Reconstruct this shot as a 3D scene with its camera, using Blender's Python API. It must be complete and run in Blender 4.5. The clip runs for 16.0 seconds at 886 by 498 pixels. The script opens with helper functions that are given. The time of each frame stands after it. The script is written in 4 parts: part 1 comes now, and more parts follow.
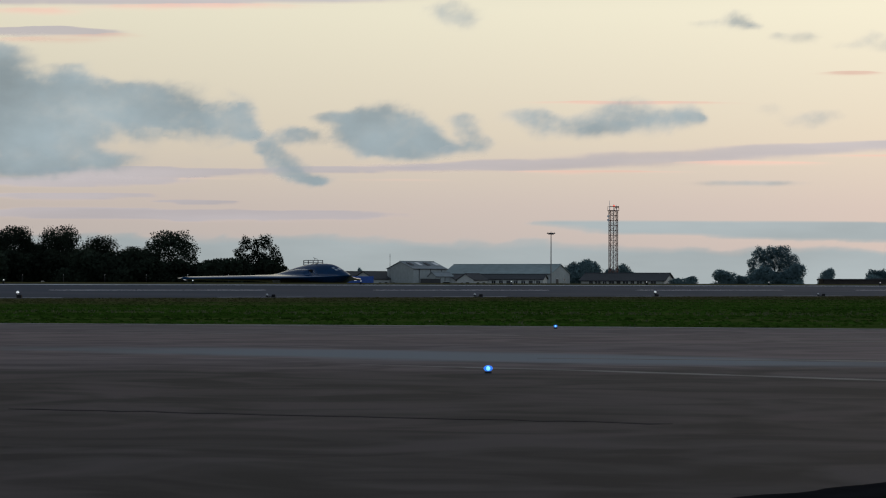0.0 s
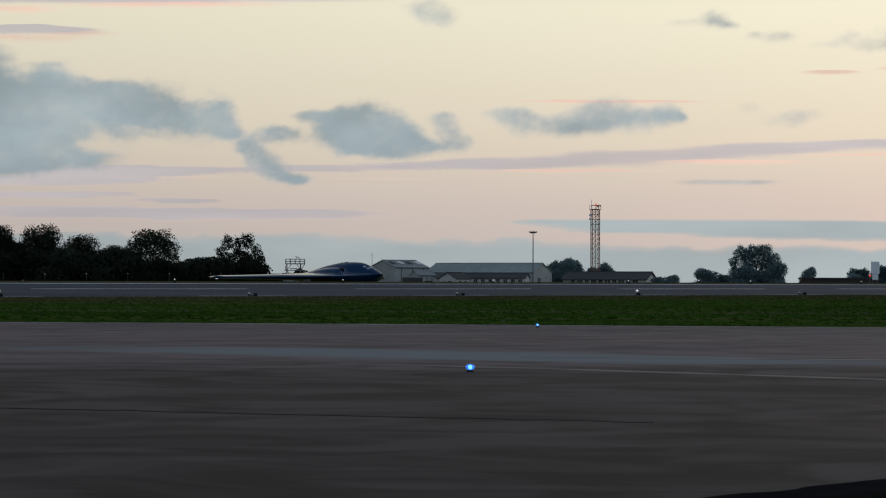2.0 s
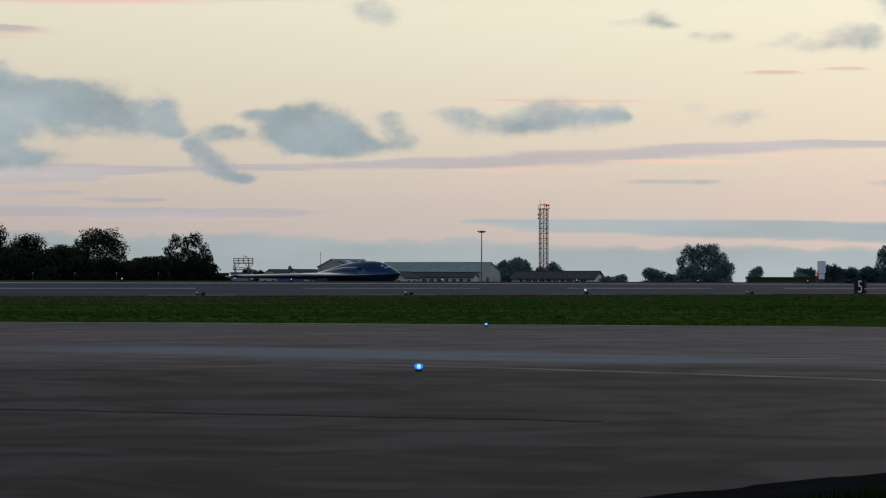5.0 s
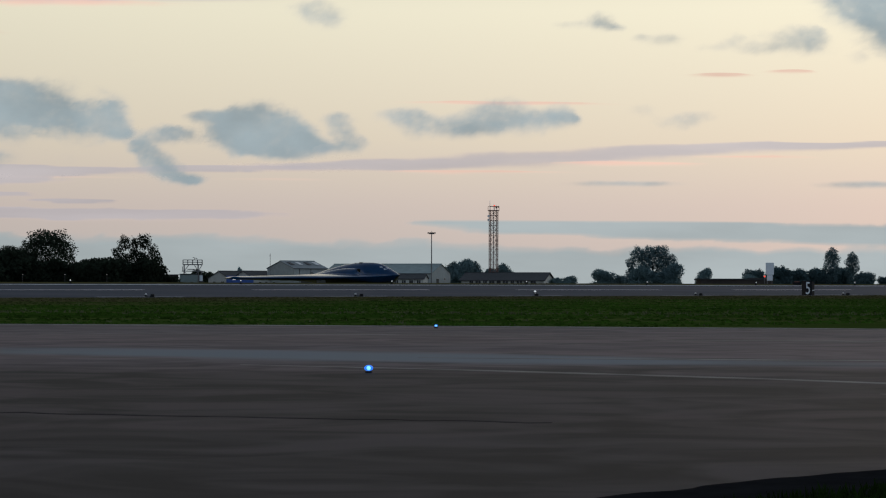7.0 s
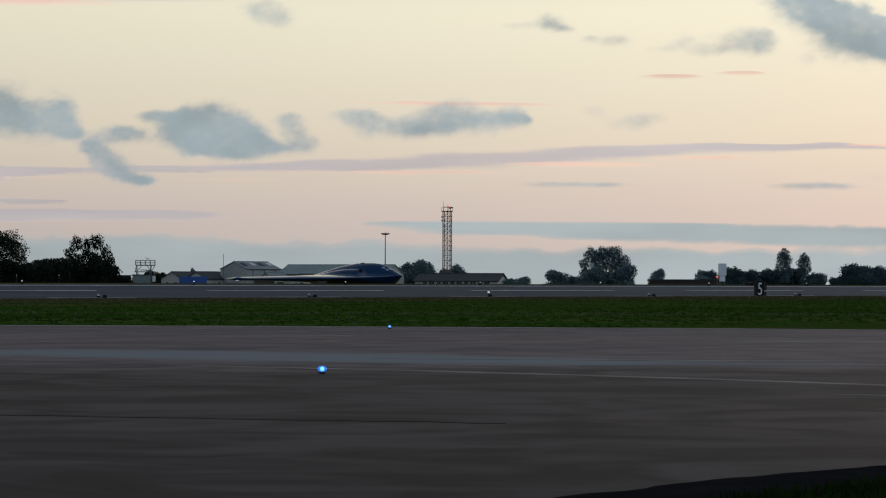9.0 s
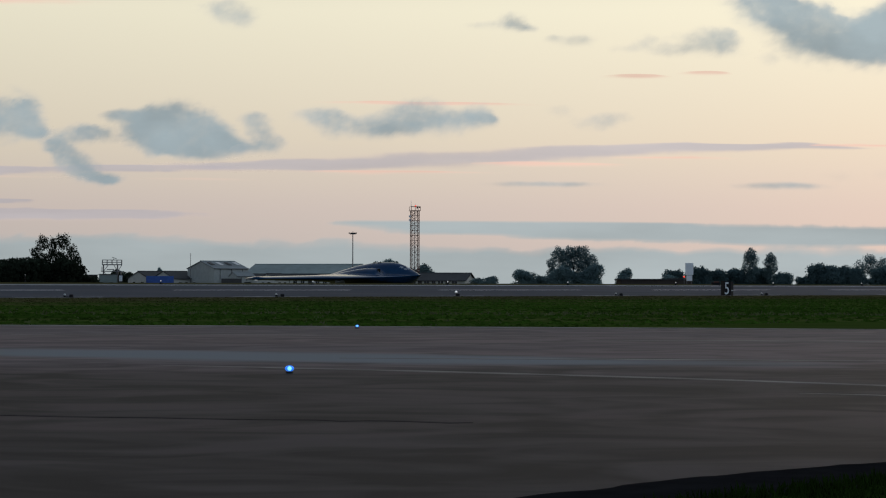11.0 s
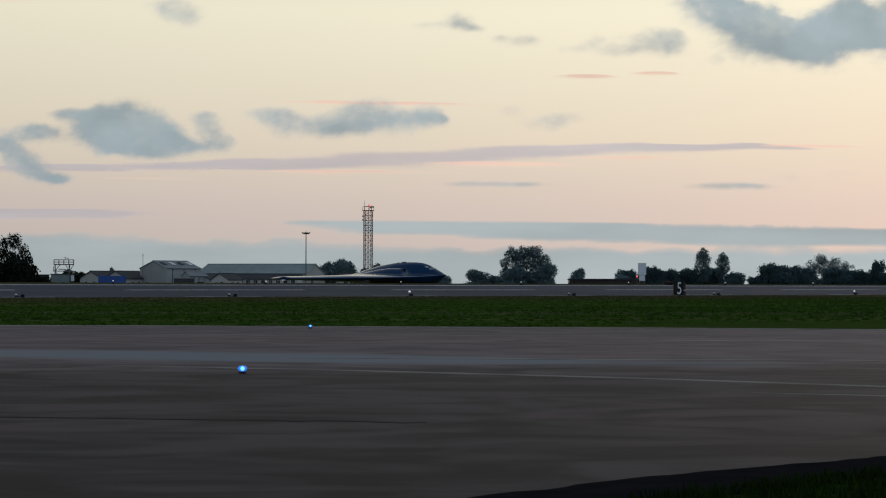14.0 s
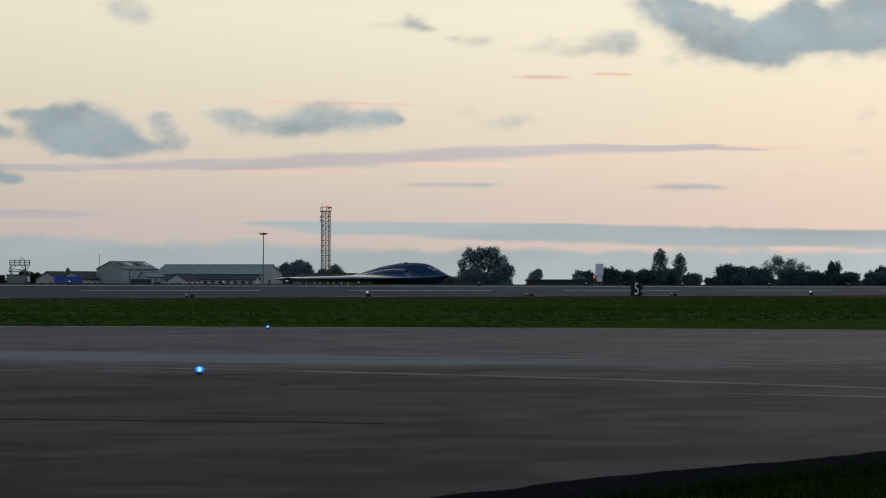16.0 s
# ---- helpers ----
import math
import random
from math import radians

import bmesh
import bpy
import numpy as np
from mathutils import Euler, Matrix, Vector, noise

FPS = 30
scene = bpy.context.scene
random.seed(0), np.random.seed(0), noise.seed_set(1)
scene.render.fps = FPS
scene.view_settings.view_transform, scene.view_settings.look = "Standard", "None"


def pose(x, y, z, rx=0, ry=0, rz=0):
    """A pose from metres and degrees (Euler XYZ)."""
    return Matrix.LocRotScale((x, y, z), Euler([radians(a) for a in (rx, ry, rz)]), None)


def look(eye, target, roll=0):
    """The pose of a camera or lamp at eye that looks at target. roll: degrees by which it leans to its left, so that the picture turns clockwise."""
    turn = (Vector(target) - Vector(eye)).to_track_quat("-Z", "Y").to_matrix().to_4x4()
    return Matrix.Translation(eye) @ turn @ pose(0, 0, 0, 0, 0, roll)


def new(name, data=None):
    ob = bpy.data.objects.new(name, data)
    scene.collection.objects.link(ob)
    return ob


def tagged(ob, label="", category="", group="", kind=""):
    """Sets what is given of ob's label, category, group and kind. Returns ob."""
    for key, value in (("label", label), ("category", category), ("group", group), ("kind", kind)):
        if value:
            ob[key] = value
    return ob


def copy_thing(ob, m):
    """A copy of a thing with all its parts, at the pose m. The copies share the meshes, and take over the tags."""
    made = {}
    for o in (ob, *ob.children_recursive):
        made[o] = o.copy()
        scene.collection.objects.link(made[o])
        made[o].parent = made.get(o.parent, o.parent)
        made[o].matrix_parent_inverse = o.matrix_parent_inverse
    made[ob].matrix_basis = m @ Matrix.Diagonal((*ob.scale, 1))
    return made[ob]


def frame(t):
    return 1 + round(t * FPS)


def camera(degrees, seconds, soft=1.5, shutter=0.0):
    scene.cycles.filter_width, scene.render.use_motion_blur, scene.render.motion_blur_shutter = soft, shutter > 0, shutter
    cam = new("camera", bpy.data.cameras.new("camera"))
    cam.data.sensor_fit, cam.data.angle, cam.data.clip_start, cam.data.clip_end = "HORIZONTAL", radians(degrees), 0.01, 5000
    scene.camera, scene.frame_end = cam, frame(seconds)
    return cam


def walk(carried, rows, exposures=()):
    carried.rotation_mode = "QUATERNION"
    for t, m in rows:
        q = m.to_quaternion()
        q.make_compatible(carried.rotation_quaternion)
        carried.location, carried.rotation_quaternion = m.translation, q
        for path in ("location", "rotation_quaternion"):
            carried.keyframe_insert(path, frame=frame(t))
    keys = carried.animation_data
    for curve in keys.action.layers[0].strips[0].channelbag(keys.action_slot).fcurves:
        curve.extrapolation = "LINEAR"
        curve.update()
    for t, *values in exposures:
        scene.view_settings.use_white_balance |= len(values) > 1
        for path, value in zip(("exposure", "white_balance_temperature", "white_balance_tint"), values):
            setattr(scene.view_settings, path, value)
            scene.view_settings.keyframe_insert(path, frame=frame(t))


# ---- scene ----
cam = camera(25.97, 16.0, 1.15)
EYE, ROLL = 1.6, -0.15
# seconds, pan, tilt: a long lens on a tripod that pans to the right
ROWS = [
    (0, -0.0, 1.02),
    (0.5, -0.05, 1.003),
    (1, -0.134, 1.004),
    (1.5, -0.284, 1.004),
    (2, -0.535, 0.984),
    (2.5, -0.795, 0.978),
    (3, -0.988, 0.962),
    (5.5, -2.415, 0.976),
    (6, -2.785, 0.985),
    (6.5, -3.172, 0.991),
    (7, -3.56, 1.018),
    (7.5, -3.964, 1.037),
    (8, -4.36, 1.035),
    (8.5, -4.655, 1.044),
    (9, -4.941, 1.043),
    (11.5, -6.188, 1.031),
    (12, -6.474, 1.032),
    (12.5, -6.651, 1.031),
    (13, -6.878, 1.033),
    (13.5, -7.08, 1.03),
    (14, -7.299, 1.031),
    (14.5, -7.552, 1.04),
    (15, -7.888, 1.041),
    (15.5, -8.224, 1.055),
    (16, -8.56, 1.054),
]
walk(cam, [(t, pose(0, 0, EYE, 90 + tilt, ROLL, pan)) for t, pan, tilt in ROWS])

# ---- world and sun ----
world = bpy.data.worlds.new("dusk_sky")
scene.world = world
world.use_nodes = True
wn, wl = world.node_tree.nodes, world.node_tree.links
wn.clear()
w_out, w_bg, w_sky = wn.new("ShaderNodeOutputWorld"), wn.new("ShaderNodeBackground"), wn.new("ShaderNodeTexSky")
w_sky.sky_type, w_sky.sun_disc = "NISHITA", False
w_sky.sun_elevation, w_sky.sun_rotation = radians(2.0), radians(25)
w_tc, w_sep, w_ramp = wn.new("ShaderNodeTexCoord"), wn.new("ShaderNodeSeparateXYZ"), wn.new("ShaderNodeValToRGB")
wl.new(w_tc.outputs["Generated"], w_sep.inputs[0])
wl.new(w_sep.outputs["Z"], w_ramp.inputs[0])
SKY = [(0.0, (0.54, 0.50, 0.49)), (0.02, (0.565, 0.51, 0.485)), (0.04, (0.62, 0.545, 0.505)), (0.075, (0.75, 0.67, 0.545)),
       (0.14, (0.89, 0.84, 0.66)), (0.35, (0.36, 0.40, 0.46)), (1.0, (0.13, 0.17, 0.24))]
w_el = w_ramp.color_ramp.elements
w_el[0].position, w_el[0].color = SKY[0][0], (*SKY[0][1], 1)
w_el[1].position, w_el[1].color = SKY[-1][0], (*SKY[-1][1], 1)
for p, c in SKY[1:-1]:
    e = w_el.new(p)
    e.color = (*c, 1)
w_az, w_mul, w_add = wn.new("ShaderNodeMapRange"), wn.new("ShaderNodeVectorMath"), wn.new("ShaderNodeVectorMath")
wl.new(w_sep.outputs["X"], w_az.inputs["Value"])
for k, v in (("From Min", -0.35), ("From Max", 0.35), ("To Min", 0.80), ("To Max", 1.04)):
    w_az.inputs[k].default_value = v
w_mul.operation, w_add.operation = "SCALE", "MULTIPLY_ADD"
w_back, w_mix = wn.new("ShaderNodeMapRange"), wn.new("ShaderNodeMix")
wl.new(w_sep.outputs["Y"], w_back.inputs["Value"])
for k, v in (("From Min", 0.30), ("From Max", -0.40), ("To Min", 0.0), ("To Max", 0.85)):
    w_back.inputs[k].default_value = v
w_mix.data_type = "RGBA"
wl.new(w_back.outputs[0], w_mix.inputs["Factor"])
wl.new(w_ramp.outputs[0], w_mix.inputs["A"])
w_mix.inputs["B"].default_value = (0.36, 0.46, 0.60, 1)
wl.new(w_mix.outputs["Result"], w_mul.inputs[0])
wl.new(w_az.outputs[0], w_mul.inputs["Scale"])
wl.new(w_sky.outputs[0], w_add.inputs[0])
w_add.inputs[1].default_value = (0.005, 0.005, 0.005)
wl.new(w_mul.outputs[0], w_add.inputs[2])
wl.new(w_add.outputs[0], w_bg.inputs["Color"])
w_bg.inputs["Strength"].default_value = 1.0
wl.new(w_bg.outputs[0], w_out.inputs[0])

sun = new("sun", bpy.data.lights.new("sun", "SUN"))
sun.data.energy, sun.data.angle, sun.data.color = 0.15, radians(20), (1.0, 0.82, 0.66)
sun.matrix_world = look((60, 130, 12), (0, 0, 0))
scene.view_settings.exposure = 0.0


# ---- materials ----
def shader(name, colour, rough=0.8, metal=0.0, spec=0.5, grain=8.0, vary=0.25, large=0.15, bump=0.0, stretch=(1, 1, 1), random_tone=0.0, emit=None, second=None, through_light=0.0):
    """A painted, mineral or plant surface with variation at two scales."""
    m = bpy.data.materials.new(name)
    m.use_nodes = True
    n, l = m.node_tree.nodes, m.node_tree.links
    b = n["Principled BSDF"]
    b.inputs["Roughness"].default_value, b.inputs["Metallic"].default_value = rough, metal
    b.inputs["Specular IOR Level"].default_value = spec
    tc, mp = n.new("ShaderNodeTexCoord"), n.new("ShaderNodeMapping")
    l.new(tc.outputs["Object"], mp.inputs[0])
    mp.inputs["Scale"].default_value = stretch
    fine, wide = n.new("ShaderNodeTexNoise"), n.new("ShaderNodeTexNoise")
    fine.inputs["Scale"].default_value, wide.inputs["Scale"].default_value = grain, large
    fine.inputs["Detail"].default_value, wide.inputs["Detail"].default_value = 6, 4
    for t in (fine, wide):
        l.new(mp.outputs[0], t.inputs["Vector"])
    add = n.new("ShaderNodeMath")
    add.operation = "ADD"
    l.new(fine.outputs[0], add.inputs[0])
    l.new(wide.outputs[0], add.inputs[1])
    rng = n.new("ShaderNodeMapRange")
    l.new(add.outputs[0], rng.inputs["Value"])
    for k, v in (("From Min", 0.6), ("From Max", 1.4), ("To Min", 1 - vary), ("To Max", 1 + vary)):
        rng.inputs[k].default_value = v
    tint = n.new("ShaderNodeVectorMath")
    tint.operation = "SCALE"
    tint.inputs[0].default_value = colour
    if second:
        two, sel = n.new("ShaderNodeMix"), n.new("ShaderNodeMapRange")
        two.data_type = "RGBA"
        two.inputs["A"].default_value, two.inputs["B"].default_value = (*colour, 1), (*second, 1)
        l.new(wide.outputs[0], sel.inputs["Value"])
        sel.inputs["From Min"].default_value, sel.inputs["From Max"].default_value = 0.42, 0.62
        l.new(sel.outputs[0], two.inputs["Factor"])
        l.new(two.outputs["Result"], tint.inputs[0])
    l.new(rng.outputs[0], tint.inputs["Scale"])
    last = tint.outputs[0]
    if random_tone:
        info, r2, t2 = n.new("ShaderNodeObjectInfo"), n.new("ShaderNodeMapRange"), n.new("ShaderNodeVectorMath")
        l.new(info.outputs["Random"], r2.inputs["Value"])
        r2.inputs["To Min"].default_value, r2.inputs["To Max"].default_value = 1 - random_tone, 1 + random_tone
        t2.operation = "SCALE"
        l.new(last, t2.inputs[0])
        l.new(r2.outputs[0], t2.inputs["Scale"])
        last = t2.outputs[0]
    l.new(last, b.inputs["Base Color"])
    if bump:
        bp = n.new("ShaderNodeBump")
        bp.inputs["Strength"].default_value = bump
        bp.inputs["Distance"].default_value = 0.02
        l.new(fine.outputs[0], bp.inputs["Height"])
        l.new(bp.outputs[0], b.inputs["Normal"])
    if through_light:
        leaf, mix = n.new("ShaderNodeBsdfTranslucent"), n.new("ShaderNodeMixShader")
        l.new(last, leaf.inputs["Color"])
        mix.inputs[0].default_value = through_light
        l.new(b.outputs[0], mix.inputs[1])
        l.new(leaf.outputs[0], mix.inputs[2])
        l.new(mix.outputs[0], n["Material Output"].inputs["Surface"])
    if emit:
        b.inputs["Emission Color"].default_value = (*emit[0], 1)
        b.inputs["Emission Strength"].default_value = emit[1]
    return m


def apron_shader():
    """Asphalt streaked along x, brown beyond 36 m; this side darker, with lens falloff painted in."""
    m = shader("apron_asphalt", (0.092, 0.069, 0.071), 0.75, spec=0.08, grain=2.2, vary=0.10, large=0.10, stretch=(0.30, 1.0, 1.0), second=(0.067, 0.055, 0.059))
    n, l = m.node_tree.nodes, m.node_tree.links
    b = n["Principled BSDF"]
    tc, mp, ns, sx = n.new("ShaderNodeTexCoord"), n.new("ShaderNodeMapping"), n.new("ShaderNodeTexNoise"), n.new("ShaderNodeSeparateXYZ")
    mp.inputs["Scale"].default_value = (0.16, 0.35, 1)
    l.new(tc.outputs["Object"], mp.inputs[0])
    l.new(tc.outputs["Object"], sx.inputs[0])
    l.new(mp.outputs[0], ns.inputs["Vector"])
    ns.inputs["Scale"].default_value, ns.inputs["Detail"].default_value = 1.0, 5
    dark_y = n.new("ShaderNodeMath")
    dark_y.operation = "MULTIPLY_ADD"
    dark_y.inputs[1].default_value = 16.0
    l.new(ns.outputs[0], dark_y.inputs[0])
    l.new(sx.outputs["Y"], dark_y.inputs[2])
    # near side darkened in the colour, partly for falloff towards the lens corners
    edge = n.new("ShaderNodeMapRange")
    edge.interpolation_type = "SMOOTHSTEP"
    l.new(dark_y.outputs[0], edge.inputs["Value"])
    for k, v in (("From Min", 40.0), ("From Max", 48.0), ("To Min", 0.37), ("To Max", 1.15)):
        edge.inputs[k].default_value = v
    streak = n.new("ShaderNodeTexNoise")
    mp2 = n.new("ShaderNodeMapping")
    mp2.inputs["Scale"].default_value, mp2.inputs["Rotation"].default_value = (0.48, 0.72, 1), (0, 0, radians(8))
    l.new(tc.outputs["Object"], mp2.inputs[0])
    l.new(mp2.outputs[0], streak.inputs["Vector"])
    streak.inputs["Scale"].default_value, streak.inputs["Detail"].default_value = 0.7, 3
    streak.inputs["Distortion"].default_value = 1.4
    band = n.new("ShaderNodeMapRange")
    l.new(streak.outputs[0], band.inputs["Value"])
    for k, v in (("From Min", 0.38), ("From Max", 0.62), ("To Min", 0.58), ("To Max", 1.40)):
        band.inputs[k].default_value = v
    # the streaks are weaker on the paler far side
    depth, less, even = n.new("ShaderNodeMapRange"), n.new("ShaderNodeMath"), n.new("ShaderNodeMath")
    l.new(dark_y.outputs[0], depth.inputs["Value"])
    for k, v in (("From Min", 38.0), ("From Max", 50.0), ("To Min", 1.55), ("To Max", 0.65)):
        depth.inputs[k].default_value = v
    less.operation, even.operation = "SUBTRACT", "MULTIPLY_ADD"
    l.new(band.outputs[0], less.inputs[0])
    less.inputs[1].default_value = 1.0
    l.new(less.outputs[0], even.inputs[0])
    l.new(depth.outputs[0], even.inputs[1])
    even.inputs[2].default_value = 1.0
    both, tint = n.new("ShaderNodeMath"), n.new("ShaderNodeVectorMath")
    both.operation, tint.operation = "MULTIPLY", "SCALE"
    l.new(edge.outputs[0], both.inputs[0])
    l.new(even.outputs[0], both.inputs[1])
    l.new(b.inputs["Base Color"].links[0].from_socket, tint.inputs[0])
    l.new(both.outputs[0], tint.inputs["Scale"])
    # a pale worn strip that crosses the asphalt on a slant
    rot, wear, worn = n.new("ShaderNodeMapping"), n.new("ShaderNodeMapRange"), n.new("ShaderNodeMix")
    rot.vector_type = "TEXTURE"
    rot.inputs["Location"].default_value, rot.inputs["Rotation"].default_value = (0.4, 41.6, 0), (0, 0, radians(-24.4))
    l.new(tc.outputs["Object"], rot.inputs[0])
    shape, size = n.new("ShaderNodeMath"), n.new("ShaderNodeVectorMath")
    flat = n.new("ShaderNodeVectorMath")
    flat.operation = "MULTIPLY"
    flat.inputs[1].default_value = (1 / 13.5, 1 / 3.0, 0)
    l.new(rot.outputs[0], flat.inputs[0])
    size.operation = "LENGTH"
    l.new(flat.outputs[0], size.inputs[0])
    shape.operation = "MULTIPLY_ADD"
    shape.inputs[1].default_value = -0.9
    l.new(ns.outputs[0], shape.inputs[0])
    l.new(size.outputs["Value"], shape.inputs[2])
    wear.interpolation_type = "SMOOTHSTEP"
    l.new(shape.outputs[0], wear.inputs["Value"])
    for k, v in (("From Min", 0.60), ("From Max", 0.0), ("To Min", 0.0), ("To Max", 1.0)):
        wear.inputs[k].default_value = v
    worn.data_type = "RGBA"
    l.new(wear.outputs[0], worn.inputs["Factor"])
    l.new(tint.outputs[0], worn.inputs["A"])
    worn.inputs["B"].default_value = (0.130, 0.148, 0.168, 1)
    l.new(worn.outputs["Result"], b.inputs["Base Color"])
    return m


def dry_strip(m):
    """Drier olive grass on the strip that is mown beside the runway."""
    n, l = m.node_tree.nodes, m.node_tree.links
    b = n["Principled BSDF"]
    tc, dot, ns, mp = n.new("ShaderNodeTexCoord"), n.new("ShaderNodeVectorMath"), n.new("ShaderNodeTexNoise"), n.new("ShaderNodeMapping")
    dot.operation = "DOT_PRODUCT"
    dot.inputs[1].default_value = (-0.570, 0.821, 0)
    l.new(tc.outputs["Object"], dot.inputs[0])
    l.new(tc.outputs["Object"], mp.inputs[0])
    mp.inputs["Scale"].default_value, mp.inputs["Rotation"].default_value = (0.02, 0.16, 1), (0, 0, radians(-20))
    l.new(mp.outputs[0], ns.inputs["Vector"])
    ns.inputs["Scale"].default_value, ns.inputs["Detail"].default_value = 1.0, 5
    wob, strip_in, mix = n.new("ShaderNodeMath"), n.new("ShaderNodeMapRange"), n.new("ShaderNodeMix")
    wob.operation = "MULTIPLY_ADD"
    wob.inputs[1].default_value = 60.0
    l.new(ns.outputs[0], wob.inputs[0])
    l.new(dot.outputs["Value"], wob.inputs[2])
    strip_in.interpolation_type = "SMOOTHSTEP"
    l.new(wob.outputs[0], strip_in.inputs["Value"])
    strip_in.inputs["From Min"].default_value, strip_in.inputs["From Max"].default_value = 148.0, 178.0
    mix.data_type = "RGBA"
    l.new(strip_in.outputs[0], mix.inputs["Factor"])
    l.new(b.inputs["Base Color"].links[0].from_socket, mix.inputs["A"])
    mix.inputs["B"].default_value = (0.066, 0.062, 0.026, 1)
    l.new(mix.outputs["Result"], b.inputs["Base Color"])


ASPHALT = apron_shader()
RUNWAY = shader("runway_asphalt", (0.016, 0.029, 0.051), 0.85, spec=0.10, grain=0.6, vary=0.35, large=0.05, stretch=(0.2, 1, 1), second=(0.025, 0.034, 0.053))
PAINT = shader("worn_white_paint", (0.60, 0.62, 0.68), 0.7, grain=1.5, vary=0.5, large=0.2)
SHOULDER = shader("dusty_shoulder", (0.036, 0.038, 0.030), 0.9, spec=0.05, grain=0.8, vary=0.5, large=0.08, stretch=(0.3, 1, 1))
PALE_STRIP = shader("pale_edge_strip", (0.30, 0.33, 0.38), 0.75, grain=0.4, vary=0.6, large=0.06)
GRASS = shader("grass", (0.030, 0.064, 0.009), 0.95, spec=0.0, grain=0.5, vary=0.75, large=0.09, stretch=(0.16, 1, 1), second=(0.042, 0.056, 0.014))
BLADE = shader("grass_blades", (0.034, 0.074, 0.010), 0.9, spec=0.0, grain=0.6, vary=0.6, large=0.1, stretch=(0.2, 1, 1))
for lawn in (GRASS, BLADE):
    dry_strip(lawn)
SOIL = shader("dark_soil_edge", (0.013, 0.013, 0.014), 0.95, spec=0.0, grain=3, vary=0.4)
# verge grass: the lens's corner falloff is put into this darker green
VIGNETTE_GRASS = shader("vignette_dark_grass", (0.011, 0.023, 0.004), 0.95, spec=0.0, grain=3.0, vary=0.6, large=0.3)
SEED = shader("pale_seed_heads", (0.085, 0.095, 0.045), 0.9, spec=0.0, grain=1, vary=0.4)
LEAF = shader("dark_leaves", (0.028, 0.038, 0.026), 0.9, spec=0.0, grain=0.7, vary=0.6, large=0.12, random_tone=0.3, through_light=0.4)
# next two: distance haze is mixed into the leaf colour, paler and bluer
LEAF_FAR = shader("haze_paled_leaves", (0.135, 0.205, 0.215), 0.9, spec=0.0, grain=0.7, vary=0.15, large=0.12, random_tone=0.15, through_light=0.5)
LEAF_MID = shader("haze_dulled_leaves", (0.085, 0.138, 0.146), 0.9, spec=0.0, grain=0.7, vary=0.25, large=0.12, random_tone=0.15, through_light=0.5)
BARK = shader("bark", (0.03, 0.025, 0.02), 0.95, spec=0.0, grain=3, vary=0.4)
WALL = shader("cream_painted_wall", (0.31, 0.335, 0.328), 0.85, spec=0.2, grain=0.9, vary=0.18, large=0.12)
WALL_WHITE = shader("white_rendered_wall", (0.44, 0.45, 0.43), 0.85, spec=0.2, grain=0.9, vary=0.15, large=0.12)
SHEET = shader("grey_sheet_roof", (0.17, 0.195, 0.20), 0.6, spec=0.35, grain=0.7, vary=0.25, large=0.1)
SHEET_GREEN = shader("grey_green_sheet_roof", (0.18, 0.225, 0.22), 0.65, spec=0.3, grain=0.5, vary=0.25, large=0.08)
TILE = shader("dark_roof_tiles", (0.035, 0.038, 0.040), 0.75, spec=0.3, grain=1.2, vary=0.3)
DARK = shader("dark_joinery", (0.025, 0.025, 0.028), 0.6, grain=2, vary=0.2)
FRAME_W = shader("white_window_frame", (0.6, 0.6, 0.58), 0.5, grain=2, vary=0.1)
PANE = shader("dark_window_glass", (0.02, 0.025, 0.03), 0.08, spec=0.6, grain=1, vary=0.1)
BLUE = shader("blue_painted_steel", (0.015, 0.075, 0.31), 0.5, grain=1.5, vary=0.25)
STEEL = shader("galvanised_steel", (0.16, 0.16, 0.165), 0.5, metal=0.6, grain=3, vary=0.2)
RUST = shader("red_primed_steel", (0.15, 0.060, 0.045), 0.7, grain=3, vary=0.35)
BRICK = shader("dark_brown_boards", (0.034, 0.026, 0.023), 0.85, grain=1.0, vary=0.35)
WHITE = shader("white_panel", (0.62, 0.66, 0.70), 0.6, grain=1, vary=0.1)
BLACK = shader("black_sign_face", (0.008, 0.008, 0.010), 0.6, spec=0.15, grain=4, vary=0.3)
SKIN = shader("blue_black_aircraft_skin", (0.0025, 0.020, 0.058), 0.13, spec=0.34, grain=1.2, vary=0.25, large=0.25)
SKIN.node_tree.nodes["Principled BSDF"].inputs["Specular Tint"].default_value = (0.22, 0.62, 1.0, 1)
SKIN_DARK = shader("dark_cavity", (0.004, 0.005, 0.008), 0.7, spec=0.2, grain=2, vary=0.2)
CANOPY = shader("coated_cockpit_glass", (0.62, 0.66, 0.70), 0.12, metal=0.85, grain=2, vary=0.1)
RUBBER = shader("tyre_rubber", (0.02, 0.02, 0.02), 0.85, grain=5, vary=0.2)
LAMP_BLUE = shader("blue_lamp_glass", (0.05, 0.2, 0.8), 0.3, grain=2, vary=0.05, emit=((0.02, 0.16, 0.75), 1.0))
LAMP_CORE = shader("blue_lamp_core", (0.2, 0.6, 0.9), 0.3, grain=2, vary=0.05, emit=((0.25, 0.80, 1.0), 1.1))
LAMP_WHITE = shader("white_lamp_glass", (0.8, 0.8, 0.8), 0.2, grain=2, vary=0.05, emit=((0.9, 0.95, 1.0), 0.5))
LAMP_DULL = shader("unlit_lamp_glass", (0.50, 0.53, 0.56), 0.15, grain=4, vary=0.3)
LAMP_RED = shader("red_lamp_glass", (0.6, 0.05, 0.03), 0.3, grain=2, vary=0.05, emit=((1.0, 0.08, 0.04), 1.0))


